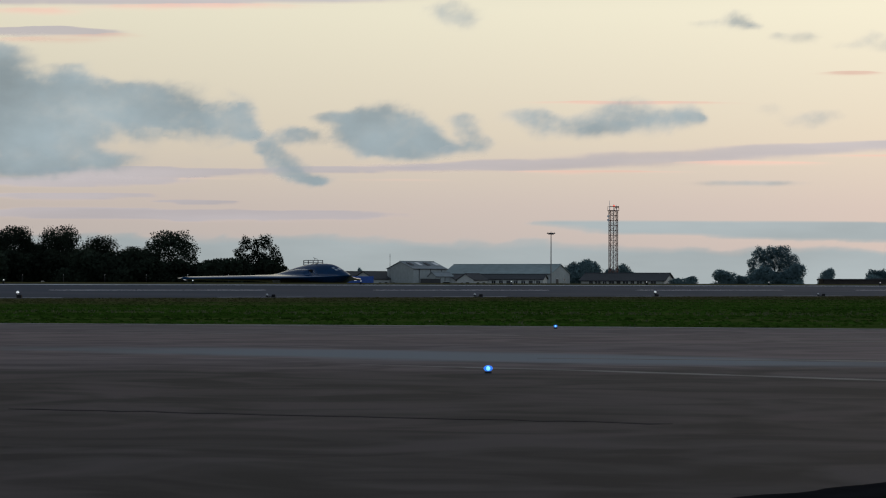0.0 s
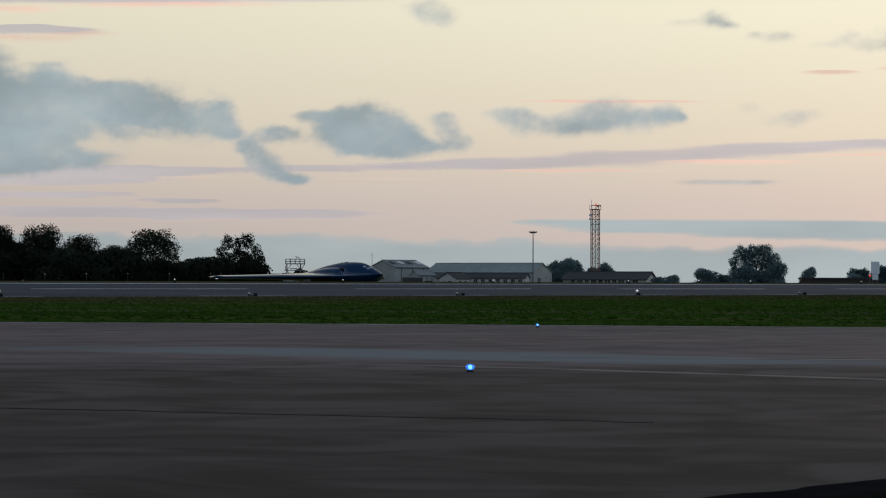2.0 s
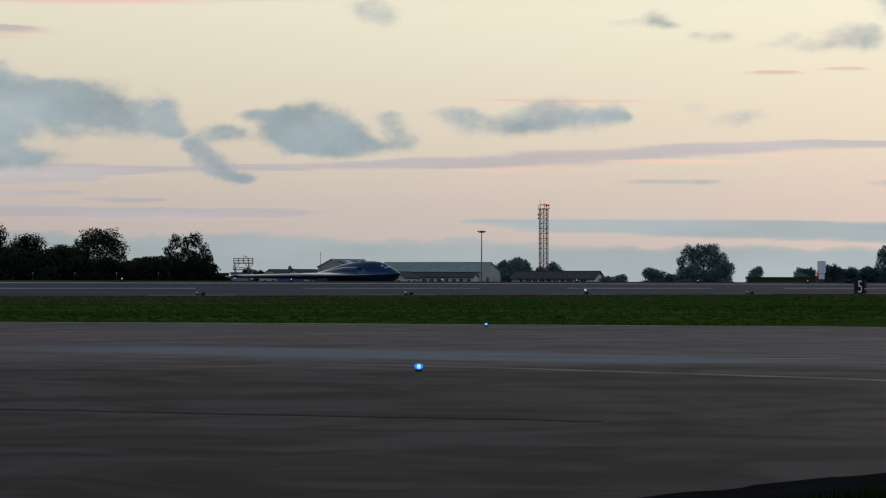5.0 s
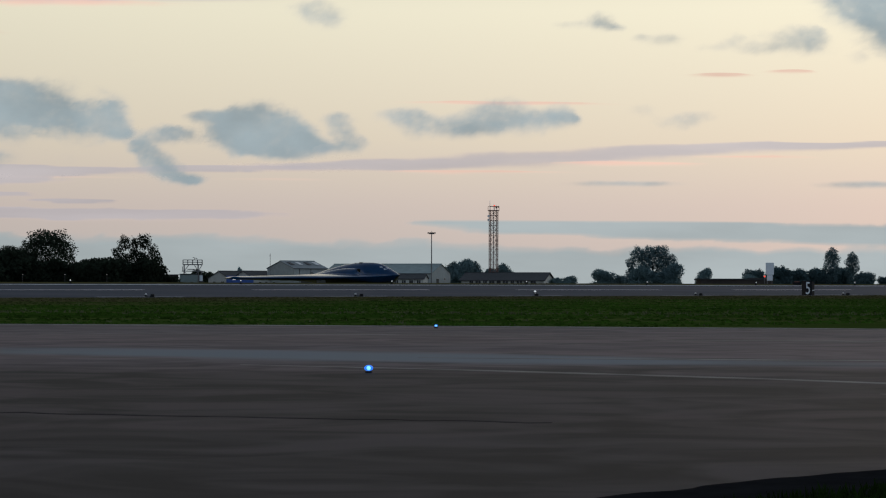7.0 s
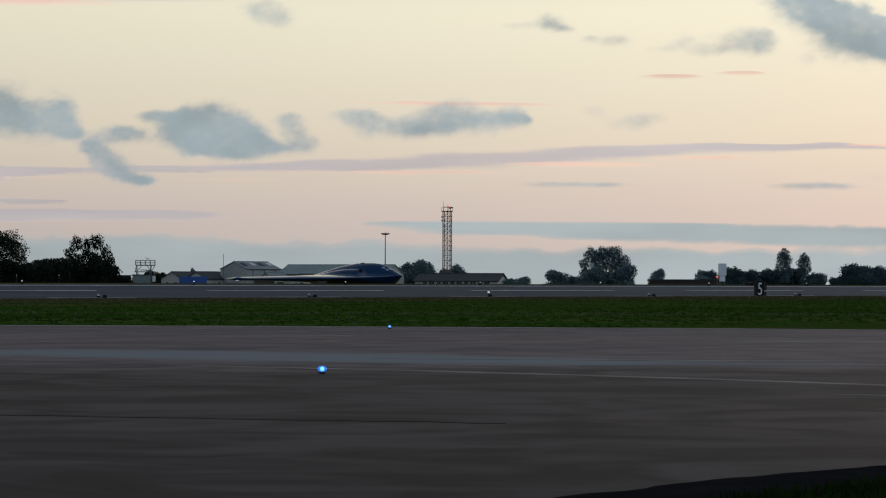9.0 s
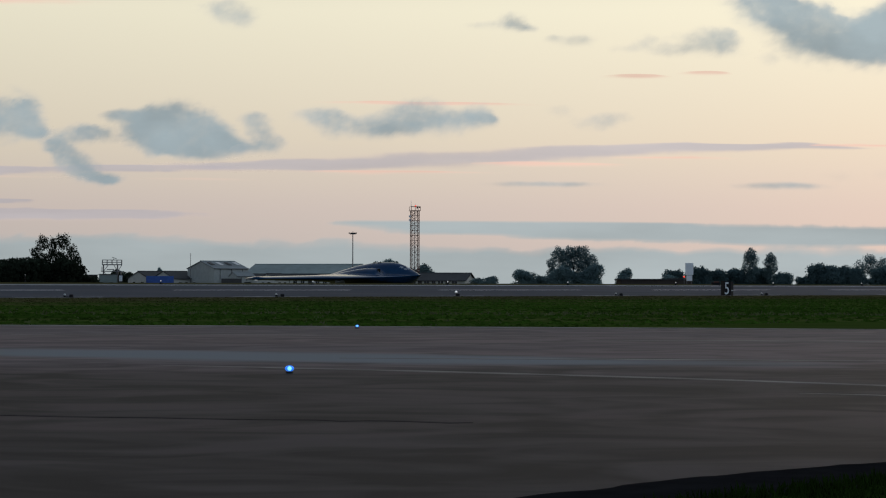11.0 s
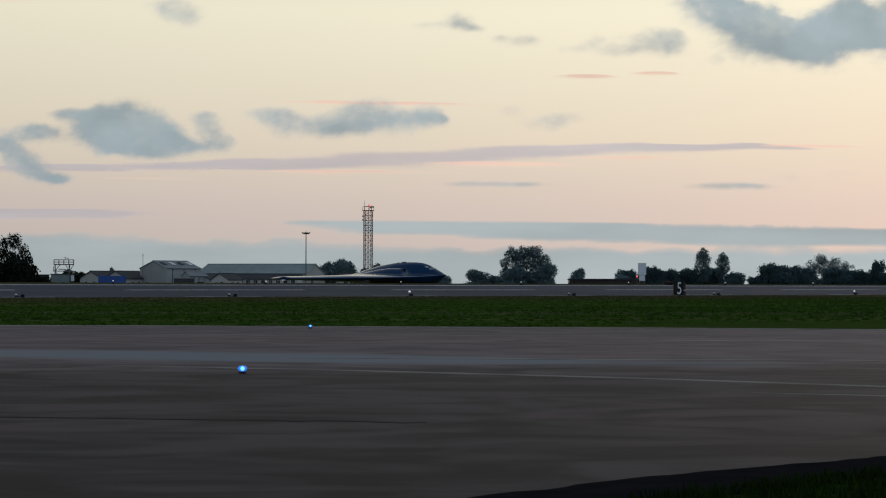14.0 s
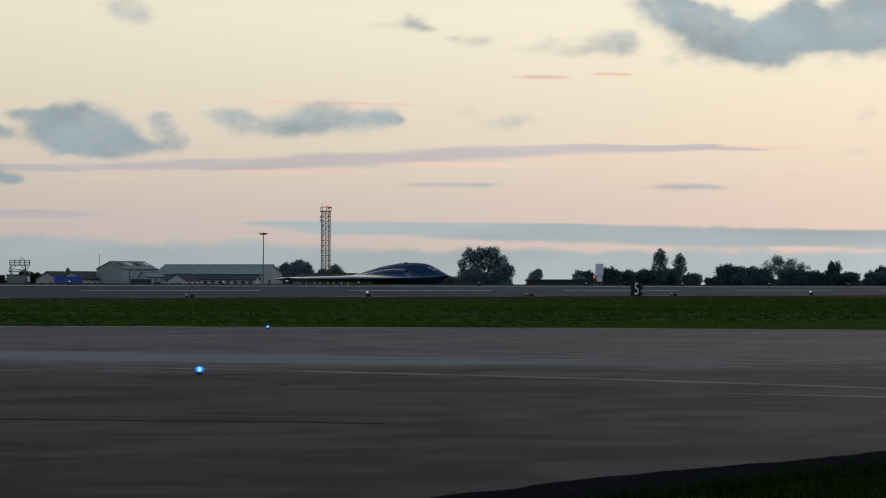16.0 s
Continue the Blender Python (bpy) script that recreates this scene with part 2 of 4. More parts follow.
def cloud_shader(name, colour, edge, opacity, scale, thin=1.08):
    """Glowing backdrop vapour: the stored density, broken up by noise, sets how much sky shows through."""
    m = bpy.data.materials.new(name)
    m.use_nodes = True
    n, l = m.node_tree.nodes, m.node_tree.links
    n.clear()
    out, mix, clear, glow = n.new("ShaderNodeOutputMaterial"), n.new("ShaderNodeMixShader"), n.new("ShaderNodeBsdfTransparent"), n.new("ShaderNodeEmission")
    at, tc, mp, ns = n.new("ShaderNodeAttribute"), n.new("ShaderNodeTexCoord"), n.new("ShaderNodeMapping"), n.new("ShaderNodeTexNoise")
    at.attribute_name = "vapour"
    l.new(tc.outputs["Object"], mp.inputs[0])
    mp.inputs["Scale"].default_value = scale
    l.new(mp.outputs[0], ns.inputs["Vector"])
    ns.inputs["Scale"].default_value, ns.inputs["Detail"].default_value, ns.inputs["Roughness"].default_value = 1.0, 6, 0.55
    ma = n.new("ShaderNodeMath")
    ma.operation = "MULTIPLY_ADD"
    ma.inputs[1].default_value, ma.inputs[2].default_value = 0.85, -0.425
    l.new(ns.outputs[0], ma.inputs[0])
    ad = n.new("ShaderNodeMath")
    l.new(ma.outputs[0], ad.inputs[0])
    l.new(at.outputs["Fac"], ad.inputs[1])
    rg = n.new("ShaderNodeMapRange")
    rg.interpolation_type = "SMOOTHSTEP"
    l.new(ad.outputs[0], rg.inputs["Value"])
    for k, v in (("From Min", 0.04), ("From Max", thin), ("To Min", 0.0), ("To Max", opacity)):
        rg.inputs[k].default_value = v
    # the rim has no more vapour than its stored density
    cap = n.new("ShaderNodeMapRange")
    l.new(at.outputs["Fac"], cap.inputs["Value"])
    cap.inputs["From Max"].default_value = 0.85
    pr = n.new("ShaderNodeMath")
    pr.operation = "MULTIPLY"
    l.new(rg.outputs[0], pr.inputs[0])
    l.new(cap.outputs[0], pr.inputs[1])
    rgb = n.new("ShaderNodeMix")
    rgb.data_type = "RGBA"
    rgb.inputs["A"].default_value, rgb.inputs["B"].default_value = (*edge, 1), (*colour, 1)
    l.new(rg.outputs[0], rgb.inputs["Factor"])
    body = n.new("ShaderNodeTexNoise")
    body.inputs["Scale"].default_value, body.inputs["Detail"].default_value = 0.6, 5
    l.new(mp.outputs[0], body.inputs["Vector"])
    tone = n.new("ShaderNodeMapRange")
    l.new(body.outputs[0], tone.inputs["Value"])
    for k, v in (("From Min", 0.3), ("From Max", 0.7), ("To Min", 0.80), ("To Max", 1.26)):
        tone.inputs[k].default_value = v
    shade = n.new("ShaderNodeVectorMath")
    shade.operation = "SCALE"
    l.new(rgb.outputs["Result"], shade.inputs[0])
    l.new(tone.outputs[0], shade.inputs["Scale"])
    l.new(shade.outputs[0], glow.inputs["Color"])
    l.new(pr.outputs[0], mix.inputs[0])
    l.new(clear.outputs[0], mix.inputs[1])
    l.new(glow.outputs[0], mix.inputs[2])
    l.new(mix.outputs[0], out.inputs[0])
    return m


# ---- building blocks ----
def part(name, bm, material, parent=None, label="", m=None):
    """Links a bmesh as one mesh object, under a thing or a part if one is given."""
    me = bpy.data.meshes.new(name)
    bm.to_mesh(me)
    bm.free()
    for mat in (material if isinstance(material, (list, tuple)) else [material]):
        me.materials.append(mat)
    ob = new(name, me)
    if parent:
        ob.parent = parent
    if m is not None:
        ob.matrix_basis = m
    return tagged(ob, label)


def thing(name, m, label, category, group="", kind=""):
    ob = new(name)
    ob.matrix_basis = m
    ob.empty_display_size = 0.5
    return tagged(ob, label, category, group, kind)


def box(x0, x1, y0, y1, z0, z1, bevel=0.0, bm=None):
    """A bevelled block, added to bm if one is given."""
    own = bmesh.new()
    bmesh.ops.create_cube(own, size=1, matrix=Matrix.Translation(((x0 + x1) / 2, (y0 + y1) / 2, (z0 + z1) / 2)) @ Matrix.Diagonal((x1 - x0, y1 - y0, z1 - z0, 1)))
    if bevel:
        bmesh.ops.bevel(own, geom=own.edges[:], offset=bevel, segments=2, affect="EDGES")
    return join(bm, own)


def join(bm, own):
    if bm is None:
        return own
    tmp = bpy.data.meshes.new("tmp")
    own.to_mesh(tmp)
    own.free()
    bm.from_mesh(tmp)
    bpy.data.meshes.remove(tmp)
    return bm


def rod(a, b, r0, r1=None, sides=8, bm=None):
    """A tapered bar from a to b."""
    a, b = Vector(a), Vector(b)
    own = bmesh.new()
    d = b - a
    m = Matrix.Translation((a + b) / 2) @ d.to_track_quat("Z", "Y").to_matrix().to_4x4()
    bmesh.ops.create_cone(own, cap_ends=True, segments=sides, radius1=r0, radius2=r0 if r1 is None else r1, depth=d.length, matrix=m)
    return join(bm, own)


def poly(points, z=0.0, depth=0.0):
    """A flat plate with the outline given, as thick as depth."""
    bm = bmesh.new()
    f = bm.faces.new([bm.verts.new((x, y, z)) for x, y in points])
    if f.normal.z < 0:
        f.normal_flip()
    if depth:
        r = bmesh.ops.extrude_face_region(bm, geom=[f])
        bmesh.ops.translate(bm, verts=[v for v in r["geom"] if isinstance(v, bmesh.types.BMVert)], vec=(0, 0, -depth))
        bmesh.ops.recalc_face_normals(bm, faces=bm.faces[:])
    return bm


def site(bearing, distance, z=0.0):
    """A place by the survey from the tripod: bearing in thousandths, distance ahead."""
    return Vector((bearing * distance / 1000, distance, z))


# ---- ground, apron and runway ----
ALONG, ACROSS = Vector((0.821, 0.570, 0)), Vector((-0.570, 0.821, 0))
NEAR = 159.2                      # from the tripod to the line of the near edge lights
RUN_W = 57.0
LAMPS = (41.0, 65.1, 90.0, 114.2, 138.4, 163.4, 189.9, 219.8, 247, 275)   # metres along the runway
LAND = -0.35                      # level of the land beyond the runway


def strip(s, w, z=0.0):
    """A place on the runway: metres along it, metres across from the near lights."""
    return ALONG * s + ACROSS * (NEAR + w) + Vector((0, 0, z))


def runway_z(w):
    return 0.22 + 1.16 * w / RUN_W


PROFILE = [(-4600, 0.0), (-900, 0.0), (-300, 0.0), (-90, 0.0), (-40, 0.02), (-12, 0.12), (-2, 0.20), (RUN_W + 1.5, 1.36), (RUN_W + 4, 1.64), (RUN_W + 14, LAND), (RUN_W + 60, LAND), (600, LAND), (1500, LAND), (4700, LAND)]


def land():
    bm = bmesh.new()
    cols = [-4600, -1500, -500, -200, -60, 20, 60, 100, 140, 180, 220, 260, 320, 420, 700, 1500, 4700]
    grid = [[bm.verts.new(strip(s, w, z - 0.03)) for s in cols] for w, z in PROFILE]
    for i in range(len(grid) - 1):
        for j in range(len(cols) - 1):
            bm.faces.new((grid[i][j], grid[i][j + 1], grid[i + 1][j + 1], grid[i + 1][j]))
    tagged(part("ground", bm, GRASS), "dark green airfield grassland at dusk", "ground", kind="structure")


def slab(name, s0, s1, w0, w1, lift, material, step=20.0, parent=None):
    """A strip laid on the runway's crossfall."""
    bm = bmesh.new()
    count = max(1, int((s1 - s0) / step))
    rows = []
    for i in range(count + 1):
        s = s0 + (s1 - s0) * i / count
        rows.append([bm.verts.new(strip(s, w, runway_z(w) + lift)) for w in (w0, w1)])
    for a, b in zip(rows, rows[1:]):
        bm.faces.new((a[0], b[0], b[1], a[1]))
    r = bmesh.ops.extrude_face_region(bm, geom=bm.faces[:])
    bmesh.ops.translate(bm, verts=[v for v in r["geom"] if isinstance(v, bmesh.types.BMVert)], vec=(0, 0, 0.003 if parent else 0.02))
    bmesh.ops.recalc_face_normals(bm, faces=bm.faces[:])
    return part(name, bm, material, parent)


APRON = [(-140, -60), (160, -60), (160, 44), (60, 57.2), (27, 63.4), (16.3, 66.8), (0, 70.2), (-17, 72.6), (-140, 81)]


def airfield():
    land()
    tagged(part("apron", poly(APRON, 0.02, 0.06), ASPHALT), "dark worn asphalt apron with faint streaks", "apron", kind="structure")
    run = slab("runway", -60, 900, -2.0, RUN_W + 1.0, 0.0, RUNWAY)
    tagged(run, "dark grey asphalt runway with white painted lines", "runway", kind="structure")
    slab("far_edge_line", -60, 900, RUN_W - 4.6, RUN_W - 3.0, 0.021, PAINT, parent=run)
    tagged(slab("runway_shoulder", -60, 900, -2.9, -0.45, 0.006, SHOULDER), "dusty brown shoulder between runway and grass", "shoulder", kind="structure")
    # a short pale strip on the asphalt at each near edge lamp
    for s in LAMPS:
        slab("edge_mark", s - 5.0, s + 4.4, -0.1, 0.35, 0.021, PALE_STRIP, parent=run)
    for i in range(-3, 16):
        s = 79.7 + 39.7 * i
        slab("centre_line_dash", s, s + 25.4, 26.3, 27.2, 0.021, PAINT, parent=run)


airfield()


# ---- aircraft ----
def flying_wing(m):
    """A tailless bomber, nose along +x with its tip at the origin, wheels on z = 0."""
    plane = thing("stealth_bomber", m, "blue-black flying-wing bomber taxiing with its wheels down", "aircraft")
    sweep, half = 0.649, 26.2
    corners = [(0.0, 21.0), (6.2, 17.0), (9.4, 19.0), (15.0, 15.4), (24.2, 21.0), (26.2, 18.2)]

    def trailing(y):
        for (a, p), (b, q) in zip(corners, corners[1:]):
            if y <= b:
                return p + (q - p) * (y - a) / (b - a)
        return corners[-1][1]

    def bell(t):
        t = max(-1.0, min(1.0, t))
        return (1 - t * t) ** 2

    def rise(x, a, b, c, d):
        """0 before a, up to 1 at b, level to c, down to 0 at d."""
        t = (x - a) / (b - a) if x < b else (d - x) / (d - c) if x > c else 1.0
        t = max(0.0, min(1.0, t))
        return t * t * (3 - 2 * t)

    SPINE = [(0.25, 0.0), (0.8, 0.26), (1.5, 0.66), (2.4, 1.22), (3.4, 1.78), (4.4, 2.08), (5.6, 2.19), (7, 2.20), (9.2, 2.06), (12, 1.54), (15, 0.72), (17.5, 0.0)]

    def ease(x, pts):
        if not pts[0][0] < x < pts[-1][0]:
            return 0.0
        for (a, p), (b, q) in zip(pts, pts[1:]):
            if x <= b:
                return p + (q - p) * (x - a) / (b - a)

    def surface(x, y, c):
        """Upper and lower height over the ground at x behind the nose and y out, c of the chord."""
        out = y / half
        mid = 2.93 + 0.50 * math.exp(-x / 3.0) - 0.25 * out
        foil = (4 * c * (1 - c)) ** 0.6 if c < 0.5 else (4 * c * (1 - c)) ** 0.9
        thick = (0.74 - 0.46 * out) * foil
        side = 1 - math.exp(-c * (22 - 17 * out) / 0.55)
        hump = 0.875 * ease(x, SPINE) * bell(y / (1.5 + 0.26 * min(x, 7.0))) ** 0.55
        pod = 0.98 * rise(x, 5.7, 6.2, 7.4, 16.5) * bell((y - 4.2) / 1.9) ** 0.42
        belly = 0.77 * rise(x, 0.2, 2.6, 13, 19) * bell(y / 10.0)
        return mid + thick + max(hump, pod) * min(1, c * 30) * min(1, (1 - c) * 8), mid - 0.75 * thick - (belly + 0.34 * (1 - out)) * side * min(1, (1 - c) * 5)

    bm = bmesh.new()
    spans = sorted({*[half * (i / 46) ** 1.25 for i in range(47)], *[c[0] for c in corners]})
    chords = [0.5 - 0.5 * math.cos(math.pi * j / 44) for j in range(45)]
    for side in (1, -1):
        up, low = [], []
        for y in spans:
            lead = sweep * y if y > 0.5 else sweep * (y * y + 0.25) / 1.0 - 0.0
            back = trailing(y)
            ru, rl = [], []
            for c in chords:
                x = lead + (back - lead) * c
                a, b = surface(x, y, c)
                ru.append(bm.verts.new((-x, side * y, a)))
                rl.append(bm.verts.new((-x, side * y, b)))
            up.append(ru)
            low.append(rl)
        for rows in (up, low):
            for p, q in zip(rows, rows[1:]):
                for j in range(len(chords) - 1):
                    bm.faces.new((p[j], p[j + 1], q[j + 1], q[j]))
        for j in range(len(chords) - 1):
            bm.faces.new((up[-1][j], up[-1][j + 1], low[-1][j + 1], low[-1][j]))
    bmesh.ops.remove_doubles(bm, verts=bm.verts[:], dist=0.004)
    bmesh.ops.recalc_face_normals(bm, faces=bm.faces[:])
    for f in bm.faces:
        f.smooth = True
    part("airframe", bm, SKIN, plane)

    def over(x, y):
        lead, back = sweep * y, trailing(y)
        return surface(x, y, (x - lead) / (back - lead))[0]

    def patch(name, x0, x1, y0, y1, side, material, lift=0.025, label="", slant=0.0):
        """A panel that lies on the upper skin."""
        bm = bmesh.new()
        rows = []
        for i in range(7):
            row = []
            for j in range(7):
                y = y0 + (y1 - y0) * j / 6
                x = x0 + (x1 - x0) * i / 6 + slant * (y - y0)
                row.append(bm.verts.new((-x, side * y, over(x, y) + lift)))
            rows.append(row)
        for p, q in zip(rows, rows[1:]):
            for j in range(6):
                bm.faces.new((p[j], p[j + 1], q[j + 1], q[j]))
        bmesh.ops.solidify(bm, geom=bm.faces[:], thickness=0.03)
        bmesh.ops.recalc_face_normals(bm, faces=bm.faces[:])
        part(name, bm, material, plane, label)

    for side in (1, -1):
        patch("windscreen_pane", 1.95, 2.5, 0.10, 0.70, side, CANOPY, 0.03, "glossy cockpit pane", 0.3)
        patch("side_pane", 2.20, 2.65, 0.84, 1.22, side, CANOPY, 0.03, "glossy cockpit pane", 0.6)
        patch("side_pane", 2.90, 3.40, 0.84, 1.22, side, CANOPY, 0.03, "glossy cockpit pane", 0.6)
        patch("engine_intake", 5.80, 6.12, 3.5, 4.9, side, SKIN_DARK, 0.04, "dark jagged engine intake")
        patch("exhaust_trough", 14.6, 16.6, 3.4, 5.2, side, SKIN_DARK, 0.03, "dark engine exhaust trough")
    for x0, x1, y0, y1 in ((7.3, 8.1, 0.15, 0.75), (8.6, 8.75, 0.1, 0.9)):
        patch("roof_hatch", x0, x1, y0, y1, -1, SKIN_DARK, 0.07, "dark raised hatch")

    def wheels(name, x, y, r, gap, belly):
        leg = part(name, rod((-x, y, r), (-x, y, belly), 0.14, 0.18, 10), STEEL, plane)
        part("axle", rod((-x, y - gap, r), (-x, y + gap, r), 0.08), STEEL, leg)
        for dy in (-gap, gap):
            part("tyre", rod((-x, y + dy - 0.16, r), (-x, y + dy + 0.16, r), r, r, 20), RUBBER, leg)
        part("gear_door", box(-x - 0.9, -x + 0.9, y - 0.62 if y < 0 else y + 0.58, y - 0.58 if y < 0 else y + 0.62, r * 1.4, belly - 0.02, 0.01), WHITE, leg, "pale wheel-bay door")
    wheels("nose_leg", 3.6, 0.0, 0.42, 0.30, 2.0)
    wheels("main_leg", 12.2, 6.1, 0.58, 0.55, 2.0)
    wheels("main_leg", 12.2, -6.1, 0.58, 0.55, 2.0)
    for y in (-25.6, 25.6):
        part("tip_light", box(-18.2, -17.7, y - 0.1, y + 0.1, 2.40, 2.48, 0.02), LAMP_WHITE, plane, "small white tip lamp")
    return plane


bomber = flying_wing(pose(0, 340, LAND, 0, 0, -30))

# seconds, bearing of the nose in degrees, heading as it swings slowly into line
HEAD = 31.0
TAXI = [(0, -2.75, 34.0), (1.5, -1.60, 32.9), (3, -0.62, 31.9), (5.5, 1.19, 31.1), (7, 2.29, 30.5), (9, 3.75, 29.9), (12.5, 6.38, 29.2), (14.5, 7.76, 28.9), (16, 8.77, 28.8)]
TAXI_MID = (17.5, 335.0)


def taxi(bearing, head):
    """Where the nose is, on a straight line that closes on the runway, when seen at that bearing."""
    k, c, s = math.tan(radians(bearing)), math.cos(radians(HEAD)), math.sin(radians(HEAD))
    q = (k * TAXI_MID[1] - TAXI_MID[0]) / (c + k * s)
    return pose(TAXI_MID[0] + q * c, TAXI_MID[1] - q * s, LAND, 0, 0, -head)


# ---- clouds ----
GREY = cloud_shader("blue_grey_cloud", (0.265, 0.345, 0.385), (0.52, 0.50, 0.49), 0.93, (0.008, 0.008, 0.012))
VEIL = cloud_shader("pale_mauve_cloud", (0.43, 0.42, 0.46), (0.66, 0.53, 0.48), 0.82, (0.0012, 0.004, 0.012))
PINK = cloud_shader("pink_cloud", (0.78, 0.46, 0.38), (0.85, 0.62, 0.5), 0.7, (0.0015, 0.004, 0.015))
BANK = cloud_shader("grey_cloud_bank", (0.378, 0.432, 0.447), (0.50, 0.50, 0.495), 0.97, (0.0014, 0.003, 0.008), 0.50)
CLOUDS = []


def cloud(lobes, far, material, drift, label, strength=1.0, ragged=0.55, rough=1.0, cell=1.2, bend=0.36):
    """Vapour in one layer: lobes of (bearing, height, half-width, half-height), all in thousandths of its distance; drift in thousandths over the clip."""
    x0, x1 = min(b - 2.1 * rx for b, h, rx, rz in lobes) - 2, max(b + 2.1 * rx for b, h, rx, rz in lobes) + 2
    z0, z1 = min(h - 2.1 * rz for b, h, rx, rz in lobes) - 1, max(h + 2.1 * rz for b, h, rx, rz in lobes) + 1
    nx, nz = min(300, int((x1 - x0) / cell)), min(90, max(8, int((z1 - z0) / min(cell, (z1 - z0) / 12))))
    warp = bend * sum(l[3] for l in lobes) / len(lobes)
    wide, tall = (1.15, 1.20) if material is GREY else (1.0, 0.93) if material is BANK else (1.0, 0.90)
    firm = 2.6 if material is BANK else 1.4 if material is VEIL else 1.0
    k = far / 1000
    verts, dens, reach = [], [], []
    seed = 7.3 * len(CLOUDS)
    for j in range(nz + 1):
        for i in range(nx + 1):
            b, h = x0 + (x1 - x0) * i / nx, z0 + (z1 - z0) * j / nz
            here = Vector((b * 0.045 * rough + seed, h * 0.075 * rough, 2 * seed))
            wb, wh = warp * noise.noise(here) * 2.2, warp * noise.noise(here + Vector((9, 5, 3)))
            mass = 0.0
            for lb, lh, rx, rz in lobes:
                q = ((b + wb - lb) / (wide * rx)) ** 2 + ((h + wh - lh) / (tall * rz)) ** 2
                q = q ** firm
                if q < 4.0:
                    mass += 1.15 * math.exp(-1.25 * q) * (1 - q / 4.0)
            d = max(0.0, 1.0 - math.exp(-1.6 * mass) - 0.06) * 1.16
            if d > 0:
                big = noise.fractal(Vector((b * 0.035 * rough + seed, h * 0.07 * rough, seed)), 0.9, 2.1, 3)
                fine = noise.fractal(Vector((b * 0.13 * rough + seed, h * 0.22 * rough, seed + 4)), 0.7, 2.2, 4)
                d = max(0.0, d + ragged * (0.55 * big + 0.30 * fine) * min(1.0, d * 3) * max(0.25, 1.15 - 0.7 * d))
            d *= strength
            verts.append((b * k, -d * 40, h * k))
            dens.append(min(1.0, d))
            reach.append(mass > 0.03)
    w = nx + 1
    faces = [(j * w + i, j * w + i + 1, (j + 1) * w + i + 1, (j + 1) * w + i) for j in range(nz) for i in range(nx)
             if reach[j * w + i] or reach[j * w + i + 1] or reach[(j + 1) * w + i + 1] or reach[(j + 1) * w + i]]
    me = bpy.data.meshes.new("cloud")
    me.from_pydata(verts, [], faces)
    me.attributes.new("vapour", "FLOAT", "POINT").data.foreach_set("value", dens)
    me.materials.append(material)
    ob = new("cloud", me)
    ob.matrix_basis = pose(0, far, EYE)
    tagged(ob, label, "cloud", "clouds over the airfield")
    CLOUDS.append((ob, far, drift * k))
    return ob

cloud([(-228.7, 113.9, 14.7, 10.6), (-225.1, 94.7, 33.8, 16.2), (-192.6, 90.3, 26.5, 14.7), (-164.7, 91.7, 23.5, 13.5), (-138.1, 88.8, 23.5, 12.4), (-114.6, 82.3, 15.3, 8.2), (-102.8, 77.6, 7.4, 3.5), (-207.3, 70.5, 36.8, 11.8), (-219.0, 59.3, 26.5, 5.9), (-222.1, 81.4, 26.5, 14.7), (-177.8, 62.9, 17.6, 4.4)], 4000, GREY, 9, "large blue-grey cumulus with a ragged edge", 1.1, 0.62, 1.0)
cloud([(-130.6, 63.2, 7.6, 4.1), (-77.6, 75.6, 12.4, 3.5)], 4010, GREY, 7, "faint scrap of grey cloud", 0.4, 0.6, 2)
cloud([(-93.9, 69.3, 9.4, 3.7), (-85.1, 63.4, 9.4, 5.4), (-77.1, 57.0, 10.1, 5.1), (-68.3, 52.8, 8.2, 2.8), (-77.7, 76.1, 18.6, 4.7)], 4050, GREY, 6, "trailing wisp of grey cloud", 1.0, 0.62, 1.6)
cloud([(-27.7, 81.4, 17.1, 10.6), (-35.0, 77.6, 20.6, 10.0), (-15.3, 75.2, 16.2, 8.8), (-42.4, 80.0, 12.4, 7.1), (-54.8, 85.3, 10.6, 2.9), (-5.6, 69.9, 14.7, 3.8), (-24.7, 70.5, 24.1, 4.7)], 3900, GREY, 7.5, "domed blue-grey cumulus cloud", 0.93, 0.62, 1.3)
cloud([(8.2, 84.7, 7.2, 4.2), (13.0, 77.6, 8.4, 7.8), (19.4, 71.7, 7.8, 3.9), (4.7, 69.3, 9.7, 2.9)], 3880, GREY, 7.5, "small wispy blue-grey cloud", 0.85, 0.62, 1.6)
cloud([(39.5, 87.0, 11.2, 3.8), (52.4, 84.7, 13.5, 5.9), (68.9, 80.5, 16.2, 5.9), (80.7, 87.0, 10.6, 5.0), (96.0, 90.0, 12.9, 7.4), (107.8, 85.3, 14.7, 7.4), (120.2, 87.3, 11.8, 6.2), (130.2, 86.4, 7.6, 5.9), (90.1, 81.1, 17.6, 4.7)], 3950, GREY, 7.5, "broken blue-grey cumulus cloud", 0.84, 0.62, 1.4)
cloud([(3.2, 141.9, 13.8, 6.1), (11.2, 137.2, 10.7, 4.9)], 3600, GREY, 19, "small faint grey cloud high up", 0.72, 0.62, 1.6)
cloud([(152.6, 137.3, 8.1, 4.8), (160.1, 134.0, 5.9, 2.6)], 3600, GREY, 19, "small soft grey cloud high up", 0.8, 0.62, 1.8)
